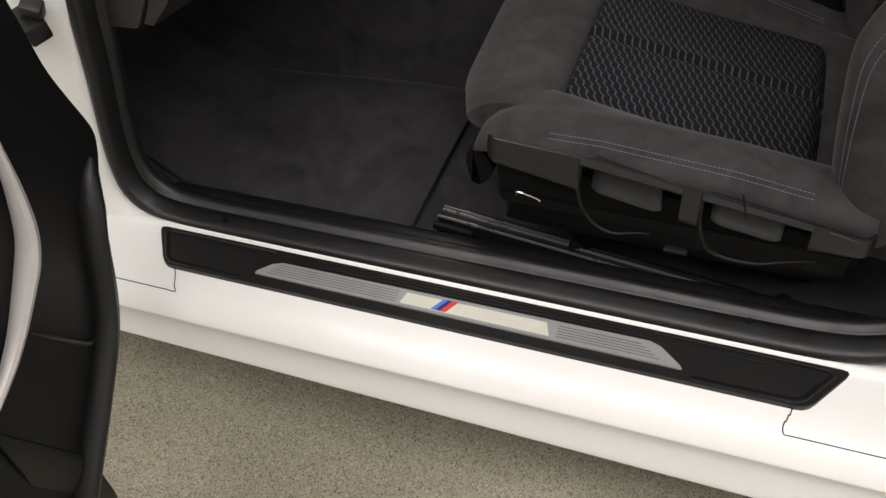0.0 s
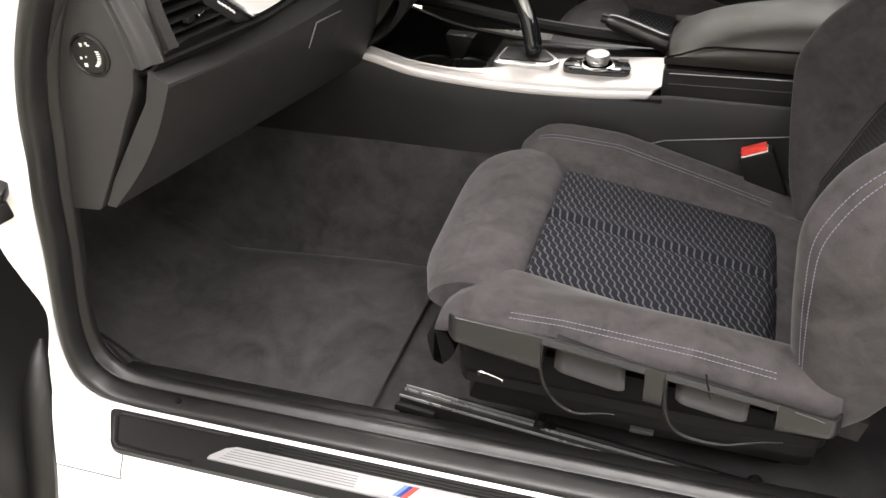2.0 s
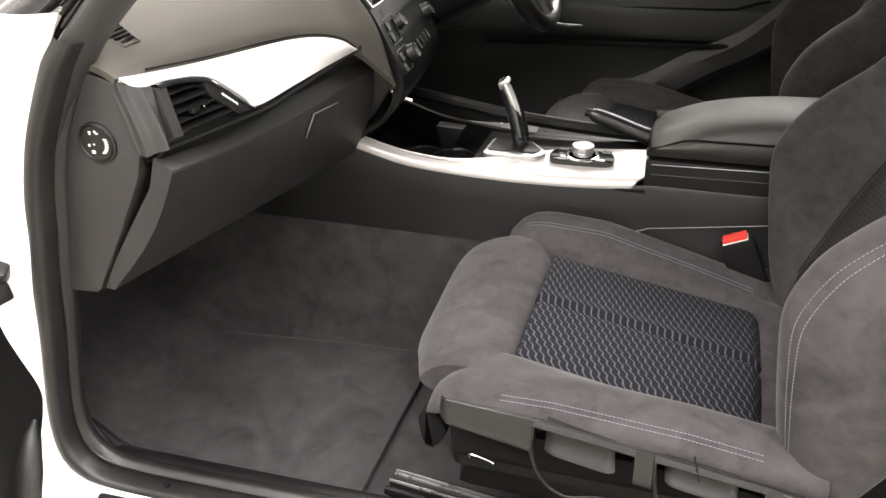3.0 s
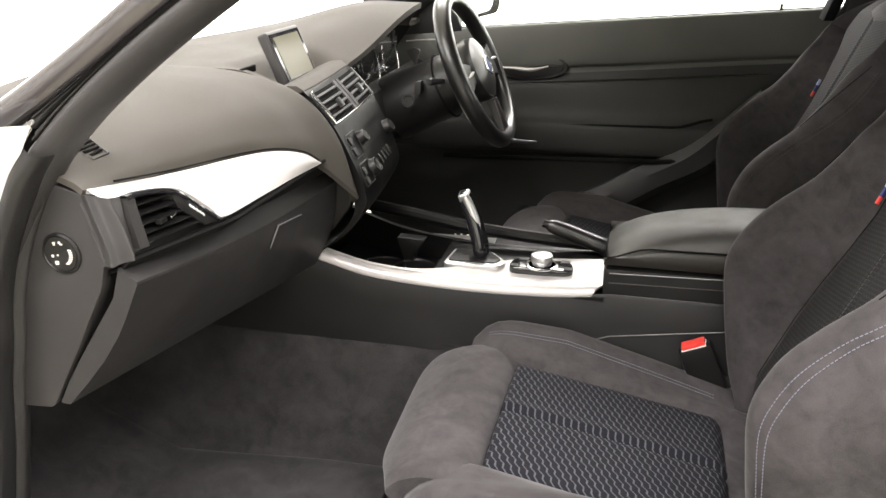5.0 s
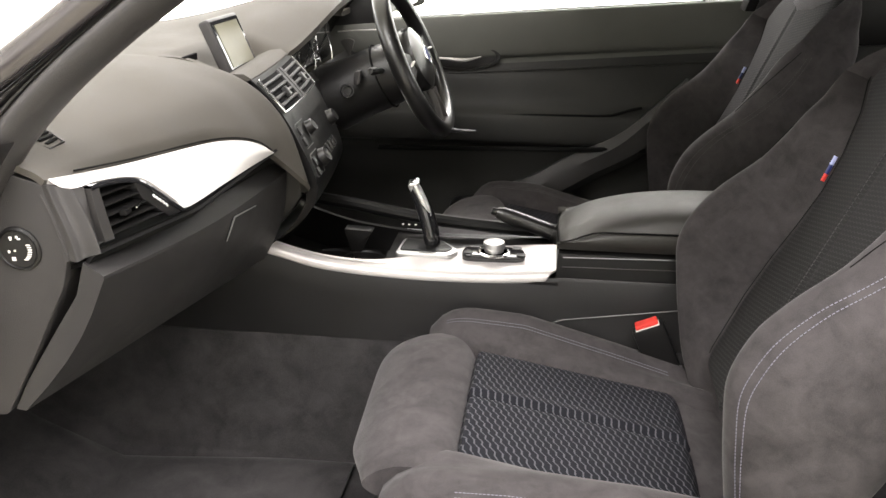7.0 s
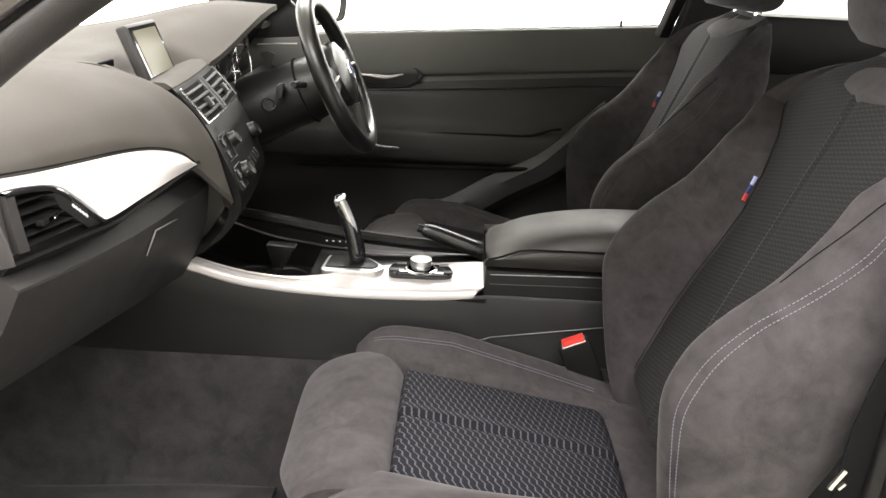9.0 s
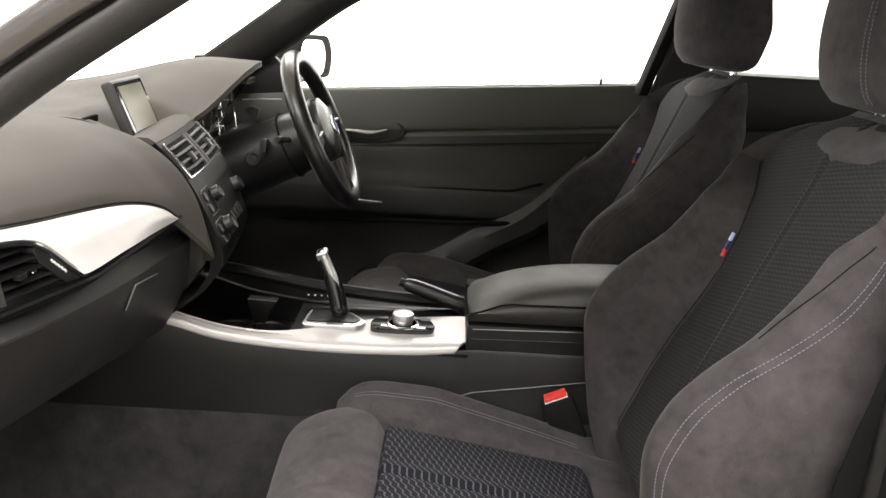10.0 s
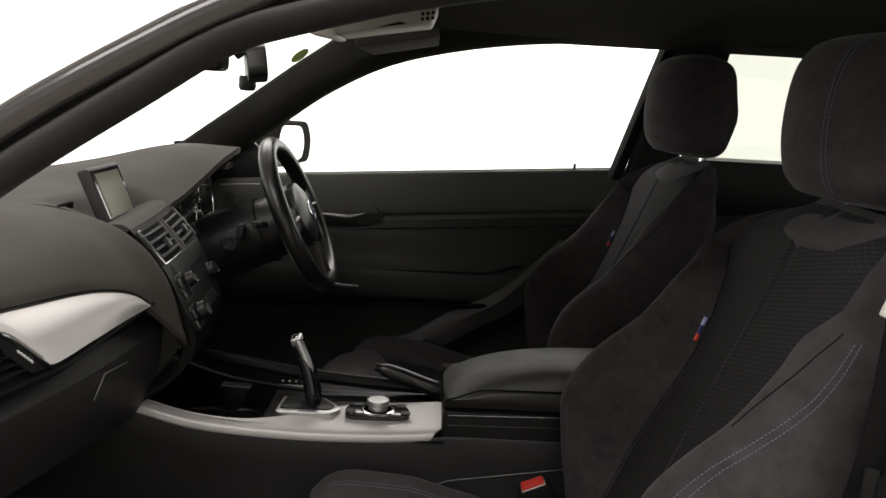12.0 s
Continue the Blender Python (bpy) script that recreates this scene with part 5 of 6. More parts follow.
for s, y, r in ((1.80, 0.640, 0.0120), (2.75, 0.634, 0.0150), (2.20, 0.802, 0.0140)):
    knob(s, y, r, "control_knob")
def key_frame(s0, s1, y0, y1):
    ys_ = ((s0, y0 + 0.004), (s0, y1), (s1, y1), (s1, y0 + 0.004), (s1 - 0.08, y0), (s0 + 0.08, y0))
    part("key_frame", tube([on_face(s, y, 0.0015) for s, y in ys_], 0.0008, 6, closed=True), STEEL, stack, "thin chrome key frame")
    for k in range(2):
        m_ = facing(on_face(s0 + (0.3 + 0.45 * k) * (s1 - s0), y0 + 0.012, 0.001), (0.8, 0, 0.55))
        part("square_key", box(-0.006, 0.006, -0.007, 0.007, -0.001, 0.0028, 0.001, m=m_), PLASTIC, stack, "black square key")
key_frame(1.45, 2.25, 0.580, 0.628)
key_frame(2.42, 3.20, 0.580, 0.626)
for s, y0, y1 in ((1.95, 0.625, 0.775), (1.35, 0.60, 0.80)):
    part("radio_strip", sheet([[on_face(s - 0.22, y, 0.0015), on_face(s + 0.22, y, 0.0015)] for y in np.linspace(y0, y1, 8)]), PLASTIC, stack, "radio key strip")
for k in range(6):
    part("key", box(-0.004, 0.004, -0.009, 0.009, -0.001, 0.003, 0.001, m=facing(on_face(2.75, 0.645 + 0.022 * k, 0.001), (0.8, 0, 0.55))), PLASTIC, stack)

# screen on the dashboard
disp = thing("display", (-0.51, 0.70, 0.95), "upright dashboard display switched off with a pale reflection", "screen")
m = pose(-0.516, 0.705, 0.964, 0, -22, 0) @ pose(0, 0, 0, 0, 0, 3)
part("housing", box(-0.014, 0.004, -0.073, 0.074, -0.050, 0.048, 0.006, 4, m=m), DASHPLASTIC, disp, "dark grey display housing")
part("bezel", box(0.0042, 0.0052, -0.066, 0.066, -0.042, 0.042, m=m), GLOSS, disp, "gloss black display border")
part("glass", box(0.0053, 0.0062, -0.055, 0.055, -0.037, 0.036, m=m), SCREEN, disp, "olive grey display glass")
part("foot", box(-0.035, 0.012, -0.070, 0.070, -0.064, -0.048, 0.006, m=m), DASHPLASTIC, disp, "dark display foot")
part("slot", box(-0.549, -0.543, 0.575, 0.622, 0.950, 0.9605, 0.001), VOID, disp, "dark slot edge")
tweeter = thing("speaker_grille", (-0.50, 0.115, 0.945), "small black slotted grille in the dashboard corner", "speaker grille")
for k in range(6):
    x = -0.532 + 0.0072 * k
    ya, yb = 0.108 + 0.0008 * k, 0.152 - 0.0042 * k
    part("bar", slab([[(x + dx, y, dash_z(x, y) + 0.0012) for dx in (0, 0.0042)] for y in np.linspace(ya, yb, 4)], (0, 0, -0.003)), VOID, tweeter)
part("grille_frame", tube([(x, y, dash_z(x, y) + 0.0005) for x, y in ((-0.538, 0.10), (-0.486, 0.106), (-0.486, 0.132), (-0.540, 0.158))], 0.0014, 6, closed=True), DASHPLASTIC, tweeter)
# instruments
cluster = thing("instrument_cluster", (-0.48, 1.06, 0.86), "round instruments with thin chrome rings under the hood", "instrument cluster")
part("cluster_panel", prism(rounded([(0.87, 0.865), (1.24, 0.865), (1.24, 0.955), (0.87, 0.955)], 0.03), "x", -0.52, -0.49, 0.004), GLOSS, cluster)
for y in (0.93, 1.03, 1.165):
    r = 0.030 if y == 0.93 else 0.050
    part("dial_ring", tube([(-0.485 - 0.01 * math.sin(a), y + r * math.cos(a), 0.893 + r * math.sin(a)) for a in np.linspace(0, 2 * math.pi, 40, endpoint=False)], 0.0013, 6, closed=True), CHROME, cluster, "thin chrome dial ring")
    for a in np.linspace(0.2, 5.4, 9):
        part("dial_mark", tube([(-0.4852, y + (r - 0.006) * math.cos(a), 0.893 + (r - 0.006) * math.sin(a)), (-0.4852, y + (r - 0.003) * math.cos(a), 0.893 + (r - 0.003) * math.sin(a))], 0.0006, 4), STEEL, cluster)
part("pale_cheek", prism(rounded([(-0.458, 0.902), (-0.440, 0.910), (-0.424, 0.904), (-0.436, 0.868)], 0.004), "y", 1.20, 1.206, 0.002), VISOR, cluster, "pale plate beside the instruments")
# Added plate: its pale colour paints reflected light by the dials.
part("pale_cheek", prism(rounded([(-0.508, 0.918), (-0.496, 0.946), (-0.484, 0.948), (-0.490, 0.916)], 0.004), "y", 1.20, 1.206, 0.002), VISOR, cluster)

# ---------------------------------------------------------------- steering wheel and column
wheel = thing("steering_wheel", (-0.25, 1.06, 0.905), "black leather sports steering wheel with silver spoke trim", "steering wheel")
WM = Matrix.Translation((-0.262, 1.06, 0.888)) @ pose(0, 0, 0, 0, 90 - 24, 0)
def on_wheel(a, r, h=0.0):
    """a: angle in the wheel's plane from straight up; h: towards the driver."""
    return WM @ Vector((-r * math.cos(a), r * math.sin(a), h))
part("rim", tube([on_wheel(a, 0.154) for a in np.linspace(0, 2 * math.pi, 56, endpoint=False)], 0.0180, 16, 0.92, closed=True), GRIP, wheel, "black leather rim")
for sgn in (-1, 1):
    part("spoke", thick(sheet([[on_wheel(sgn * (1.57 + da), r, 0.008) for da in (-0.26, 0, 0.26)] for r in np.linspace(0.05, 0.152, 6)]), 0.02), PLASTIC, wheel, "black spoke with keys")
    part("spoke_trim", tube([on_wheel(sgn * (1.57 - 0.05 + 0.9 * (r - 0.08)), r, 0.016) for r in np.linspace(0.085, 0.135, 6)], [0.001, 0.0025, 0.003, 0.003, 0.0022, 0.001], 8), SATIN, wheel, "silver spoke trim")
    part("lower_spoke", tube([on_wheel(math.pi - sgn * 0.17, r, 0.006) for r in np.linspace(0.07, 0.150, 8)], [0.009, 0.008, 0.0075, 0.007, 0.006, 0.0055, 0.005, 0.005], 8, 0.6), VISOR, wheel, "silver lower spoke")
# Gloss highlight of the rim's near half, painted as a pale arc.
part("inner_trim", tube([on_wheel(a, 0.1365, 0.006) for a in np.linspace(-2.3, -0.75, 24)], [0.0006] * 3 + [0.0016] * 18 + [0.0006] * 3, 6), SATIN, wheel, "pale line painted as a highlight on the rim's inner edge")
part("airbag_cover", lathe([(0.062, -0.03), (0.068, 0.0), (0.064, 0.014), (0.045, 0.023), (0.0, 0.027)], WM, 32), GRIP, wheel, "round black hub cover")
part("badge_ring", lathe([(0.021, 0.022), (0.021, 0.028), (0.018, 0.029), (0.0172, 0.027)], WM, 26), CHROME, wheel, "round badge ring")
part("badge", lathe([(0.017, 0.024), (0.017, 0.028), (0.0, 0.0285)], WM, 20), NAVY, wheel, "plain round badge")
column = thing("steering_column", (-0.36, 1.05, 0.82), "black plastic steering column cover with stalks", "steering column")
part("shroud", tube([WM @ Vector((0.006, 0, -h)) for h in np.linspace(0.03, 0.20, 8)], [0.062, 0.064, 0.066, 0.066, 0.066, 0.068, 0.07, 0.072], 16), PLASTIC, column, "black column cover")
part("stalk", tube([on_wheel(-1.4, r, -0.06) for r in np.linspace(0.05, 0.145, 8)], [0.007, 0.006, 0.006, 0.006, 0.007, 0.008, 0.008, 0.006], 8), PLASTIC, column)
part("stalk", tube([on_wheel(1.4, r, -0.06) for r in np.linspace(0.05, 0.145, 8)], 0.007, 8), PLASTIC, column)
part("key_slot", lathe([(0.014, -0.01), (0.0135, 0.002), (0.010, 0.002), (0.009, -0.003), (0.0, -0.003)], facing((-0.389, 0.982, 0.834), (0.35, -0.9, 0.2)), 20), PLASTIC, column, "round black start slot")
part("switch", prism(rounded([(-0.374, 0.848), (-0.361, 0.850), (-0.359, 0.876), (-0.372, 0.874)], 0.003), "y", 0.972, 0.992, 0.002), DASHPLASTIC, column, "small grey column switch")
part("cover_joint", tube([WM @ Vector((0.006 + 0.068 * math.cos(a), 0.068 * math.sin(a), -0.075)) for a in np.linspace(0, 2 * math.pi, 30, endpoint=False)], 0.002, 6, closed=True), VOID, column, "dark joint round the cover")
part("adjuster", tube(spl([(-0.205, 1.04, 0.752), (-0.175, 1.055, 0.742), (-0.138, 1.09, 0.733)], 8), [0.004, 0.006, 0.007, 0.007, 0.006, 0.006, 0.005, 0.004], 8, 0.7), STEEL, column, "grey adjusting lever")

# ---------------------------------------------------------------- centre console
console = thing("centre_console", (-0.15, 0.7, 0.5), "black centre console with a satin pale trim", "centre console")
EDGE = [(-0.445, 0.574, 0.650), (-0.42, 0.576, 0.642), (-0.336, 0.581, 0.620), (-0.193, 0.590, 0.607), (-0.06, 0.597, 0.606), (0.042, 0.602, 0.612)]
edge = spl(EDGE, 40)
rows = []
for x, z in ((-1.1, 0.72), (-0.8, 0.71), (-0.6, 0.69), (-0.5, 0.675)):
    rows.append([(x, 0.590, 0.470), (x, 0.574, 0.489), (x, 0.570, z - 0.08), (x, 0.570, z - 0.008), (x, 0.573, z - 0.003)])
for x, y, z in edge:
    rows.append([(x, 0.590, 0.470), (x, 0.575, 0.489), (x, y - 0.001, z - 0.05), (x, y, z - 0.008), (x, y + 0.003, z - 0.003)])
for x in np.linspace(0.06, 0.50, 8):
    rows.append([(x, 0.595, 0.470), (x, 0.585, 0.489), (x, 0.602, 0.56), (x, 0.606, 0.604), (x, 0.609, 0.609)])
part("console_side", slab(rows, (0, 0.006, -0.002)), LID, console, "black console side panel")
part("console_side", slab([[(p[0], 2 * YC - p[1], p[2]) for p in r] for r in rows], (0, -0.006, -0.002)), PLASTIC, console)
# pale trim along the passenger edge, wide behind
rows = []
for k, (x, y, z) in enumerate(edge):
    w = 0.016 + 0.104 * ease((x + 0.30) / 0.24)
    end = 0.022 * max(0, x / 0.042) ** 2
    rows.append([(x - 0.6 * end, y - 0.001, z - 0.006), (x - 0.45 * end, y, z - 0.001), (x - 0.25 * end, y + 0.004, z + 0.005), (x + end * 0.15, y + 0.014, z + 0.0085), (x + end, y + 0.35 * w + 0.006, z + 0.0105), (x + 1.1 * end, y + 0.7 * w + 0.003, z + 0.012), (x + end * 0.8, y + w, z + 0.0125)])
part("trim", slab([spl(r, 14) for r in rows], (0, 0.002, -0.004)), SATIN, console, "satin silver white console trim")
rows = [[(x, y, z) for y in np.linspace(0.600, 0.815, 8)] for x, z in ((-0.47, 0.58), (-0.40, 0.560), (-0.27, 0.560), (-0.255, 0.600), (-0.10, 0.601), (0.05, 0.604))]
part("console_top", thick(sheet(rows), 0.005), PLASTIC, console, "black console top")
part("driver_edge", tube(spl([(-0.45, 0.815, 0.665), (-0.33, 0.81, 0.65), (-0.20, 0.805, 0.632), (-0.05, 0.80, 0.622), (0.05, 0.80, 0.62)], 24), 0.012, 10), STACKFACE, console, "black raised driver side edge")
for x in (-0.36, -0.30):
    part("cup_holder", lathe([(0.034, 0.0), (0.038, 0.045), (0.041, 0.048), (0.042, 0.044), (0.042, 0.0)], pose(x, 0.70, 0.538), 28), PLASTIC, console, "round black cup holder")
part("holder_divider", prism(rounded([(-0.345, 0.628), (-0.290, 0.626), (-0.300, 0.612), (-0.315, 0.580), (-0.330, 0.580)], 0.004), "y", 0.735, 0.760, 0.003), PLASTIC, console, "black cup holder divider")
part("rear_box", box(0.046, 0.50, 0.612, 0.79, 0.50, 0.652, 0.006), PLASTIC, console, "black storage box under the armrest")
part("bright_line", tube([(0.056, 0.6105, 0.645), (0.46, 0.6105, 0.656)], 0.0010, 5), STEEL, console, "thin bright line")
part("seam_line", tube([(-0.03, 0.5845, 0.524), (0.035, 0.5865, 0.533), (0.062, 0.595, 0.539), (0.25, 0.6005, 0.566), (0.45, 0.604, 0.598)], 0.0012, 6), STEEL, console, "thin grey seam line")
part("box_seam", tube([(0.056, 0.611, 0.628), (0.46, 0.611, 0.636)], 0.0008, 5), DASHPLASTIC, console, "thin grey seam line")
arm = thing("armrest", (0.2, 0.7, 0.655), "black leather centre armrest with stitched edge", "armrest")
rows = []
for x in np.linspace(0.046, 0.46, 30):
    s = (x - 0.046) / 0.24
    e = math.sqrt(max(0.03, 1 - (1 - min(s, 1)) ** 2.2))
    zt = 0.657 + 0.068 * e + 0.02 * (x - 0.05)
    prof = [(0.617, 0.657), (0.610, 0.672), (0.612, 0.657 + 0.5 * (zt - 0.657)), (0.628, zt - 0.012), (0.66, zt - 0.002), (0.70, zt), (0.74, zt - 0.002), (0.772, zt - 0.012), (0.788, 0.657 + 0.5 * (zt - 0.657)), (0.79, 0.672), (0.783, 0.657)]
    rows.append([(x, y, max(z, 0.657)) for y, z in spl(prof, 30)])
part("pad", sheet(rows, True, True), LEATHER, arm, "black leather armrest pad")
part("piping", tube([(x, 0.6085, 0.692 + 0.01 * (x - 0.05) - 0.02 * (1 - ease((x - 0.046) / 0.07))) for x in np.linspace(0.05, 0.44, 24)], 0.0016, 6), VOID, arm, "dark seam line")

selector = thing("gear_selector", (-0.19, 0.70, 0.62), "automatic gear selector with black grip and silver cap", "gear lever")
part("bezel", prism(rounded([(-0.231, 0.640), (-0.226, 0.712), (-0.158, 0.712), (-0.122, 0.668), (-0.136, 0.643)], 0.009), "z", 0.612, 0.6255, 0.003, 3), ALU, selector, "chrome selector frame")
part("gaiter_plate", prism(rounded([(-0.2245, 0.653), (-0.2205, 0.7075), (-0.160, 0.7075), (-0.133, 0.672), (-0.142, 0.655)], 0.006), "z", 0.625, 0.6275, 0.0008), STACKFACE, selector, "black selector plate")
grip_pts = spl([(-0.172, 0.690, 0.627), (-0.176, 0.692, 0.650), (-0.184, 0.695, 0.680), (-0.197, 0.698, 0.710), (-0.208, 0.70, 0.733)], 18)
part("grip", tube(grip_pts, list(np.interp(np.linspace(0, 1, 18), [0, 0.12, 0.5, 0.8, 0.97, 1], [0.0135, 0.0150, 0.0145, 0.0120, 0.0100, 0.0085])), 16, 1.25), GLOSS, selector, "gloss black grip")
part("silver_spine", tube([(x + 0.0045, y - 0.0075, z + 0.001) for x, y, z in grip_pts[3:]], list(np.interp(np.linspace(0, 1, 15), [0, 0.3, 0.6, 0.95, 1], [0.0020, 0.0068, 0.0088, 0.0082, 0.0060])), 14), ALU, selector, "silver spine of the grip")
part("cap", box(-0.0090, 0.0100, -0.0120, 0.0110, -0.010, 0.0035, 0.0034, 4, m=pose(-0.2060, 0.6975, 0.7345, 10, -20, 0)), ALU, selector, "silver cap with a button")
part("button", box(-0.0055, 0.0060, -0.0075, 0.0060, 0.0030, 0.0044, 0.001, m=pose(-0.2060, 0.6975, 0.7345, 10, -20, 0)), GLOSS, selector)
part("lock_button", box(0.0095, 0.0112, -0.0070, 0.0050, -0.0080, -0.0010, 0.0006, m=pose(-0.2060, 0.6975, 0.7345, 10, -20, 0)), GLOSS, selector)
for k in range(4):
    part("mark", box(-0.242 + 0.012 * k, -0.2385 + 0.012 * k, 0.772, 0.7745, 0.628, 0.630), PALE, selector)

dial = thing("rotary_controller", (-0.06, 0.665, 0.622), "chrome topped rotary controller with a ring of black keys", "rotary knob")
part("key_ring", prism(rounded([(-0.118, 0.642), (-0.112, 0.69), (-0.012, 0.69), (-0.004, 0.642)], 0.018), "z", 0.614, 0.6275, 0.003), GLOSS, dial, "black key surround")
for k, (x, y) in enumerate(((-0.105, 0.652), (-0.095, 0.682), (-0.022, 0.682), (-0.014, 0.652))):
    part("key", box(x - 0.008, x + 0.008, y - 0.006, y + 0.006, 0.627, 0.6295, 0.001), PLASTIC, dial)
part("collar", lathe([(0.0285, 0.0), (0.0285, 0.002), (0.0262, 0.0032), (0.0238, 0.0032), (0.0225, 0.001)], pose(-0.061, 0.664, 0.6265), 36), CHROME, dial, "chrome collar")
part("knob", lathe([(0.0165, 0.0), (0.0165, 0.004), (0.0183, 0.0055), (0.0184, 0.0065), (0.0178, 0.0072), (0.0184, 0.0080), (0.0186, 0.0155), (0.0176, 0.0172), (0.0158, 0.0176), (0.0150, 0.0168), (0.0, 0.0168)], pose(-0.061, 0.664, 0.629), 40), ALU, dial, "brushed chrome knob")

brake = thing("handbrake", (0.0, 0.765, 0.62), "black handbrake lever lying between console and driver seat", "handbrake")
pts = spl([(-0.064, 0.766, 0.664), (-0.03, 0.766, 0.654), (0.01, 0.765, 0.640), (0.045, 0.765, 0.628)], 14)
part("grip", tube(pts, list(np.interp(np.linspace(0, 1, 14), [0, 0.1, 0.5, 1], [0.010, 0.0135, 0.0145, 0.0155])), 12), GRIP, brake, "black leather grip")
part("release_button", tube([(-0.074, 0.766, 0.667), (-0.060, 0.766, 0.663)], 0.0075, 10), PLASTIC, brake)
part("ring", lathe([(0.0165, -0.006), (0.018, 0.0), (0.0165, 0.006)], facing((0.042, 0.765, 0.629), (0.94, 0, -0.33)), 18), PLASTIC, brake)
part("mount", box(0.04, 0.10, 0.748, 0.784, 0.612, 0.64, 0.005), PLASTIC, brake)

# ---------------------------------------------------------------- driver's door
ddoor = thing("driver_door", (0.0, 1.40, 0.4), "closed driver door with dark leather panel and chrome handle", "car door")
def belt_z(x):
    return 0.957 + 0.070 * x
rows = []
for x in np.linspace(-0.62, 0.52, 40):
    b = belt_z(x)
    prof = [(1.395, b - 0.002), (1.382, b + 0.002), (1.372, b - 0.006), (1.368, b - 0.05), (1.372, b - 0.095), (1.382, b - 0.105), (1.380, b - 0.125), (1.366, 0.80), (1.356, 0.75), (1.342, 0.728), (1.325, 0.712), (1.322, 0.66), (1.335, 0.645), (1.365, 0.63), (1.372, 0.55), (1.365, 0.45), (1.36, 0.38), (1.38, 0.33)]
    rows.append([(x, y, z) for y, z in spl(prof, 70)])
part("door_top", slab([r[:24] for r in rows], (0, 0.01, 0)), DOORTOP, ddoor, "grey green soft upper door panel")
part("door_card", slab([r[23:] for r in rows], (0, 0.01, 0)), DOORLOW, ddoor, "dark padded door panel")
# Groove shadow laid on the panel as a black bar.
part("groove", tube([(x, 1.3315 + 0.004 * ease((x - 0.12) / 0.1), 0.7185 + 0.02 * x + 0.02 * ease((x - 0.15) / 0.09)) for x in np.linspace(-0.30, 0.235, 24)], 0.0034, 8), VOID, ddoor, "black bar painted as groove shadow across the door panel")
part("panel_crease", tube([(x, 1.3700, 0.823 + 0.068 * x) for x in np.linspace(-0.50, 0.42, 20)], 0.0026, 8), DOORLOW, ddoor, "raised crease of the door panel")
part("belt_strip", tube([(x, 1.396, belt_z(x) + 0.001) for x in np.linspace(-0.60, 0.45, 12)], 0.0035, 6), STEEL, ddoor, "grey window seal strip")
part("handle_bowl", lathe([(0.10, 0.0), (0.098, 0.004), (0.09, 0.004), (0.085, -0.004), (0.0, -0.008)], facing((-0.205, 1.374, 0.848), (0, -1, 0)) @ Matrix.Diagonal((1, 0.34, 1, 1)), 30), PLASTIC, ddoor, "oval handle bowl")
part("handle", tube(spl([(-0.30, 1.352, 0.846), (-0.24, 1.348, 0.846), (-0.19, 1.350, 0.843), (-0.152, 1.360, 0.850)], 16), [0.003, 0.0034, 0.0038, 0.0042, 0.0046, 0.005, 0.006, 0.007, 0.0078, 0.008, 0.0075, 0.0065, 0.0055, 0.0045, 0.0035, 0.003], 8, 0.6), SATIN, ddoor, "bright chrome handle")
part("lock_peg", tube([(0.358, 1.387, 0.975), (0.358, 1.387, 0.998)], 0.0035, 8), PLASTIC, ddoor, "black lock peg")
band_pts = spl([(-0.10, 0.515), (0.0, 0.545), (0.10, 0.605), (0.19, 0.655), (0.26, 0.72), (0.34, 0.80)], 24)
part("pull_band", slab([[(x - 0.030 + 0.02 * ease((z - 0.6) / 0.1), 1.320, z + 0.018), (x - 0.006, 1.304, z + 0.002), (x + 0.030, 1.306, z - 0.020), (x + 0.045, 1.322, z - 0.032)] for x, z in band_pts], (0, 0.012, 0)), DASHPLASTIC, ddoor, "slanted grey pull band")
# Another black bar, for the shadow line below the armrest.
part("ledge", tube([(x, 1.312, 0.640 + 0.01 * math.sin(3 * x)) for x in np.linspace(-0.4, 0.25, 12)], 0.006, 8), VOID, ddoor, "black bar painted as groove shadow under the armrest")
part("pocket", prism(rounded([(-0.25, 0.36), (0.40, 0.36), (0.42, 0.46), (-0.22, 0.50)], 0.03), "y", 1.32, 1.36, 0.01), PLASTIC, ddoor, "black door pocket")
part("outer_skin", thick(sheet([[(x, y, z) for y, z in spl([(1.44, 0.40), (1.47, 0.55), (1.48, 0.75), (1.45, belt_z(x) - 0.035), (1.41, belt_z(x) - 0.006)], 12)] for x in np.linspace(-0.62, 0.52, 12)]), 0.004), PAINT, ddoor, "white outer door skin")
part("mirror_corner", prism([(-0.62, 0.90), (-0.365, 0.925), (-0.378, 0.962), (-0.43, 1.012), (-0.62, 1.0)], "y", 1.372, 1.392, 0.004), PLASTIC, ddoor, "black mirror corner")
g = part("window", box(-0.45, 0.53, 1.3965, 1.3995, 0.93, 1.0), GLASS, ddoor)
bm = sheet([[(x, far_y(z) + 0.004, z) for z in np.linspace(0.94, 1.30, 8)] for x in np.linspace(-0.50, 0.56, 8)])
g2 = part("window_pane", bm, GLASS, ddoor, "clear door window glass")
g.visible_shadow = g2.visible_shadow = False

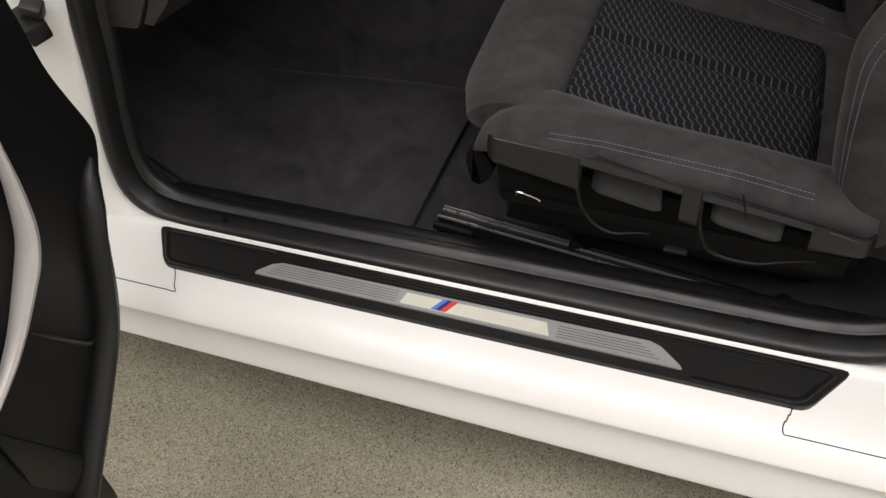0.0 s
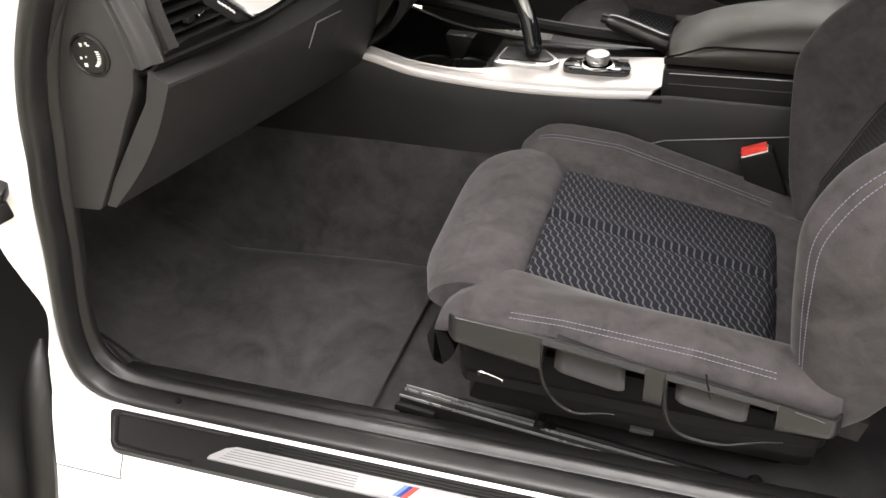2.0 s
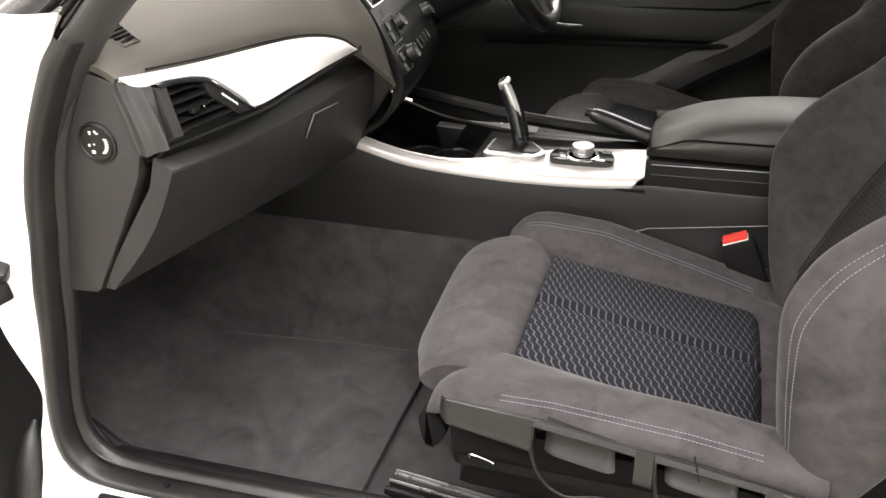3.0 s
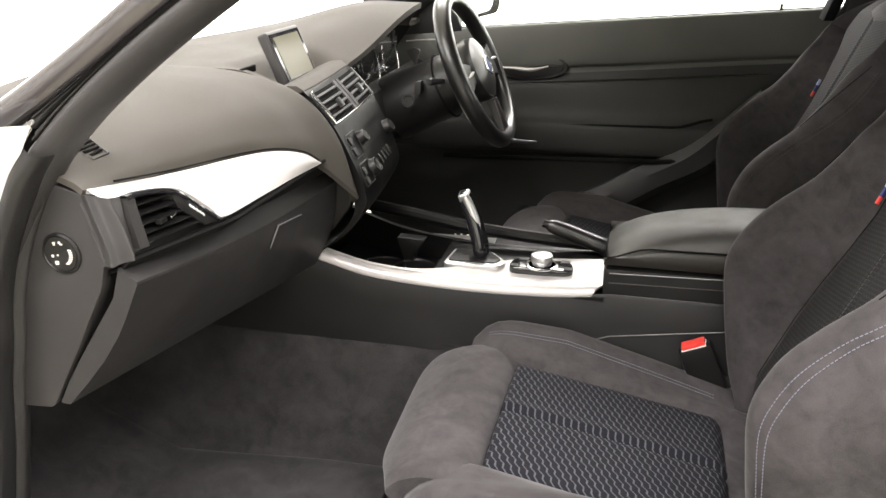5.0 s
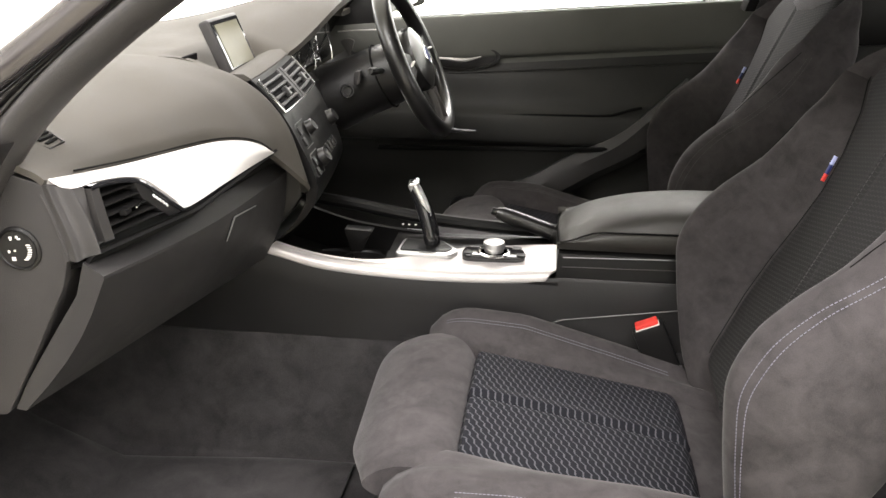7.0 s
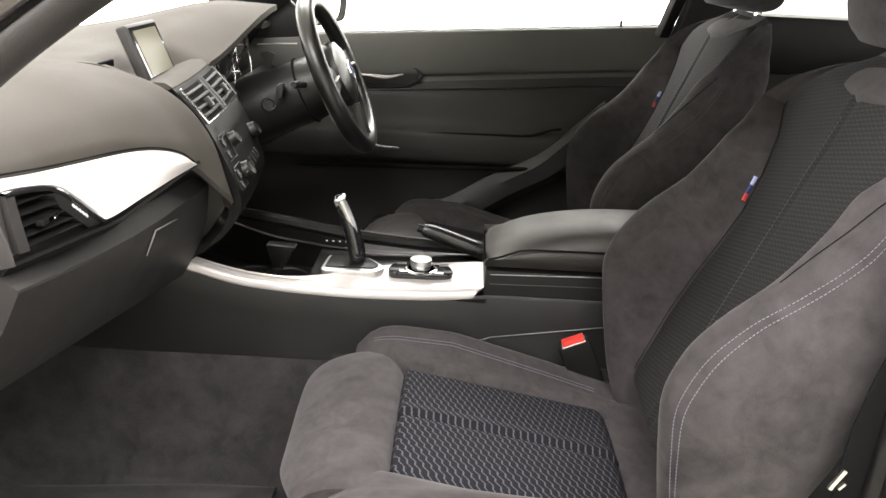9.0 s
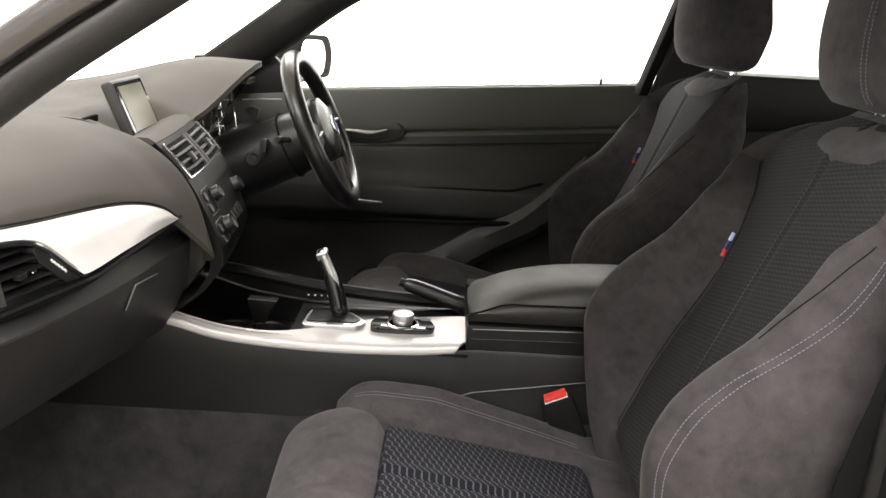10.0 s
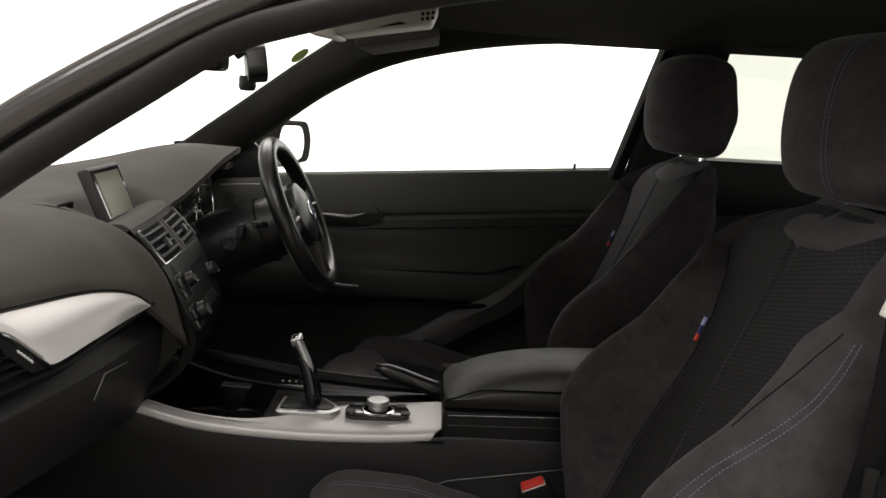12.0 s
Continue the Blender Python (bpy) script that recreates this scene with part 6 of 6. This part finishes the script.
wing = thing("wing_mirror", (-0.38, 1.62, 0.93), "black door mirror with bright glass", "mirror")
WING = Matrix.Translation((-0.400, 1.655, 0.985)) @ pose(0, 0, 0, 0, 0, -16)
def wing_piece(name, outline, a, b, bevel, mat, label):
    bm = prism(rounded(outline, 0.022), "x", a, b, bevel, 3)
    bmesh.ops.transform(bm, matrix=WING, verts=bm.verts)
    return part(name, bm, mat, wing, label)
wing_piece("shell", [(-0.095, -0.056), (0.095, -0.052), (0.112, 0.01), (0.085, 0.062), (-0.085, 0.066), (-0.102, 0.01)], -0.06, 0.03, 0.012, HEADLINER, "black mirror shell")
wing_piece("mirror_glass", [(-0.093, -0.046), (0.046, -0.040), (0.060, 0.01), (0.040, 0.050), (-0.082, 0.056), (-0.099, 0.01)], 0.0295, 0.0315, 0, MIRROR, "bright mirror glass")
part("arm", tube([(-0.40, 1.56, 0.95), (-0.41, 1.42, 0.94)], 0.022, 10, 0.6), PLASTIC, wing)

# ---------------------------------------------------------------- passenger door, standing open
pdoor = thing("passenger_door", (-0.62, -0.1, 0.3), "opened passenger door with black panel and pale curved trim", "car door")
def card(y, z, out=0.0):
    """A point on the open door's inner face, y across the car and z up."""
    return (-0.531 - 0.06 * (y + 0.12) + out, y, z)
front = spl([(-0.138, 0.86), (-0.131, 0.775), (-0.127, 0.718), (-0.118, 0.677), (-0.106, 0.628), (-0.110, 0.603), (-0.125, 0.575), (-0.150, 0.53), (-0.190, 0.43), (-0.265, 0.35), (-0.345, 0.275), (-0.41, 0.215)], 48)
rows = [[card(y + (-1.15 - y) * s, z, 0.0) for s in np.linspace(0, 1, 10)] for y, z in front]
part("door_card", thick(sheet(rows), 0.012), STACKFACE, pdoor, "black plastic door panel")
rim = spl([(-0.118, 0.602), (-0.140, 0.575), (-0.165, 0.53), (-0.205, 0.43), (-0.275, 0.35), (-0.340, 0.285), (-0.400, 0.220)], 30)
part("panel_rim", tube([card(y - 0.008, z, 0.014) for y, z in rim], list(np.interp(np.linspace(0, 1, 30), [0, 0.08, 0.25, 1], [0.003, 0.011, 0.019, 0.019])), 12, 0.8), PLASTIC, pdoor, "raised rounded panel edge")
band = spl([(-0.215, 0.71), (-0.224, 0.65), (-0.24, 0.60), (-0.275, 0.56), (-0.33, 0.515), (-0.42, 0.47)], 30)
part("curved_trim", tube([card(y - 0.012, z, 0.022) for y, z in band], list(np.interp(np.linspace(0, 1, 30), [0, 0.3, 0.5, 0.8, 1], [0.006, 0.012, 0.014, 0.009, 0.004])), 10, 0.8), SATIN, pdoor, "pale satin curved trim")
part("shelf_line", tube(spl([card(-0.302, 0.512, 0.004), card(-0.293, 0.498, 0.014), card(-0.272, 0.461, 0.018), card(-0.251, 0.428, 0.018), card(-0.236, 0.416, 0.010)], 16), list(np.interp(range(16), [0, 4, 12, 15], [0.0015, 0.0030, 0.0030, 0.0015])), 8), SIDECOVER, pdoor, "rounded shelf edge in the door panel")
part("pocket", slab([[card(-0.400 + 0.068 * q, 0.485 - 0.170 * q - dz, out) for dz, out in ((0.0, 0.002), (0.002, 0.010), (0.008, 0.017), (0.030, 0.020), (0.09, 0.018), (0.16, 0.006))] for q in np.linspace(0, 1.0, 14)], (-0.004, 0, -0.002)), PLASTIC, pdoor, "black moulded door pocket")
part("outer_skin", thick(sheet([[(-0.60 - 0.06 * (y + 0.12), yy, z) for yy in np.linspace(y - 0.01, -1.2, 8)] for y, z in front]), 0.01), PAINT, pdoor, "white outer door skin")
part("door_edge", thick(sheet([[(-0.60 + 0.07 * s, y - 0.004 - 0.01 * (1 - s), z) for s in np.linspace(0, 1, 5)] for y, z in front]), 0.003), PAINT, pdoor, "white painted front door edge")
stay = thing("door_check_strap", (-0.56, -0.06, 0.74), "black door check strap between pillar and door", "door stay")
part("strap", box(-0.030, 0.014, -0.014, 0.014, -0.012, 0.014, 0.005, m=pose(-0.622, -0.034, 0.690, 8, 12, -25)), PLASTIC, stay)
part("cover", box(-0.010, 0.014, -0.010, 0.010, -0.004, 0.024, 0.005, m=pose(-0.622, -0.028, 0.706, 25, 25, 20)), LEVER, stay, "rubber strap cover")

# ---------------------------------------------------------------- mirror, roof console, visors, sticker
mirror = thing("interior_mirror", (-0.29, 0.70, 1.17), "black interior mirror hanging from the windscreen", "mirror")
part("shell", prism(rounded([(-0.100, -0.020), (-0.085, 0.022), (0.0, 0.034), (0.095, 0.032), (0.100, -0.026), (0.03, -0.034), (-0.06, -0.032)], 0.012), "x", -0.016, 0.014, 0.008, 3), PLASTIC, mirror, "black mirror shell").matrix_world = pose(-0.285, 0.715, 1.189, 0, -6, 14)
part("sensor", lathe([(0.013, -0.01), (0.014, 0.008), (0.011, 0.013), (0.0, 0.014)], facing((-0.292, 0.69, 1.156), (0, 0, -1)), 18), PLASTIC, mirror, "sensor knob")
part("foot", tube([(-0.30, 0.70, 1.20), (-0.34, 0.70, 1.24)], 0.014, 10), PLASTIC, mirror)
part("sensor_box", box(-0.366, -0.326, 0.655, 0.72, 1.170, 1.245, 0.012, 3), PLASTIC, mirror)
roofc = thing("roof_console", (-0.1, 0.66, 1.25), "pale roof console with reading lamps", "roof console")
part("base", prism(rounded([(-0.200, 1.241), (-0.146, 1.234), (-0.004, 1.258), (0.006, 1.284), (-0.06, 1.268), (-0.14, 1.254), (-0.200, 1.252)], 0.005), "y", 0.60, 0.76, 0.003), ROOFGREY, roofc, "grey lamp console")
part("lamp_lens", prism(rounded([(-0.196, 1.2365), (-0.152, 1.2285), (-0.142, 1.231), (-0.150, 1.243), (-0.190, 1.248)], 0.003), "y", 0.597, 0.74, 0.002), SATIN, roofc, "clear lamp lens")
part("switch", prism([(-0.085, 1.2455), (-0.040, 1.2535), (-0.050, 1.2565)], "y", 0.5985, 0.61), GLOSS, roofc, "dark wedge in the console")
for i in range(3):
    for j in range(3):
        part("grille_hole", box(-0.020 + 0.0075 * i, -0.0155 + 0.0075 * i, 0.5985, 0.602, 1.2595 + 0.0075 * j + 0.0012 * i, 1.2640 + 0.0075 * j + 0.0012 * i), GLOSS, roofc)
for y0, y1, lab in ((0.84, 1.22, "grey fabric sun visor before the driver"), (0.18, 0.56, "grey fabric sun visor before the passenger")):
    vis = thing("sun_visor", (-0.12, (y0 + y1) / 2, 1.25), lab, "sun visor", "sun visors")
    low = y0 > 0.6
    part("flap", box(-0.075, 0.075, y0 - (y0 + y1) / 2, y1 - (y0 + y1) / 2, -0.008, 0.008, 0.006, 3, m=pose(-0.065 if low else -0.10, (y0 + y1) / 2, 1.246 if low else 1.268, 0, -11 if low else -8, 0)), VISOR, vis)
stick = lathe([(0.022, 0.0), (0.022, 0.0008), (0.0, 0.0008)], facing((-0.282, 1.14, 1.213), (0.5, -0.2, -0.6)), 22)
tagged(part("windscreen_sticker", stick, STICKER), "small round yellow green windscreen sticker", "sticker")
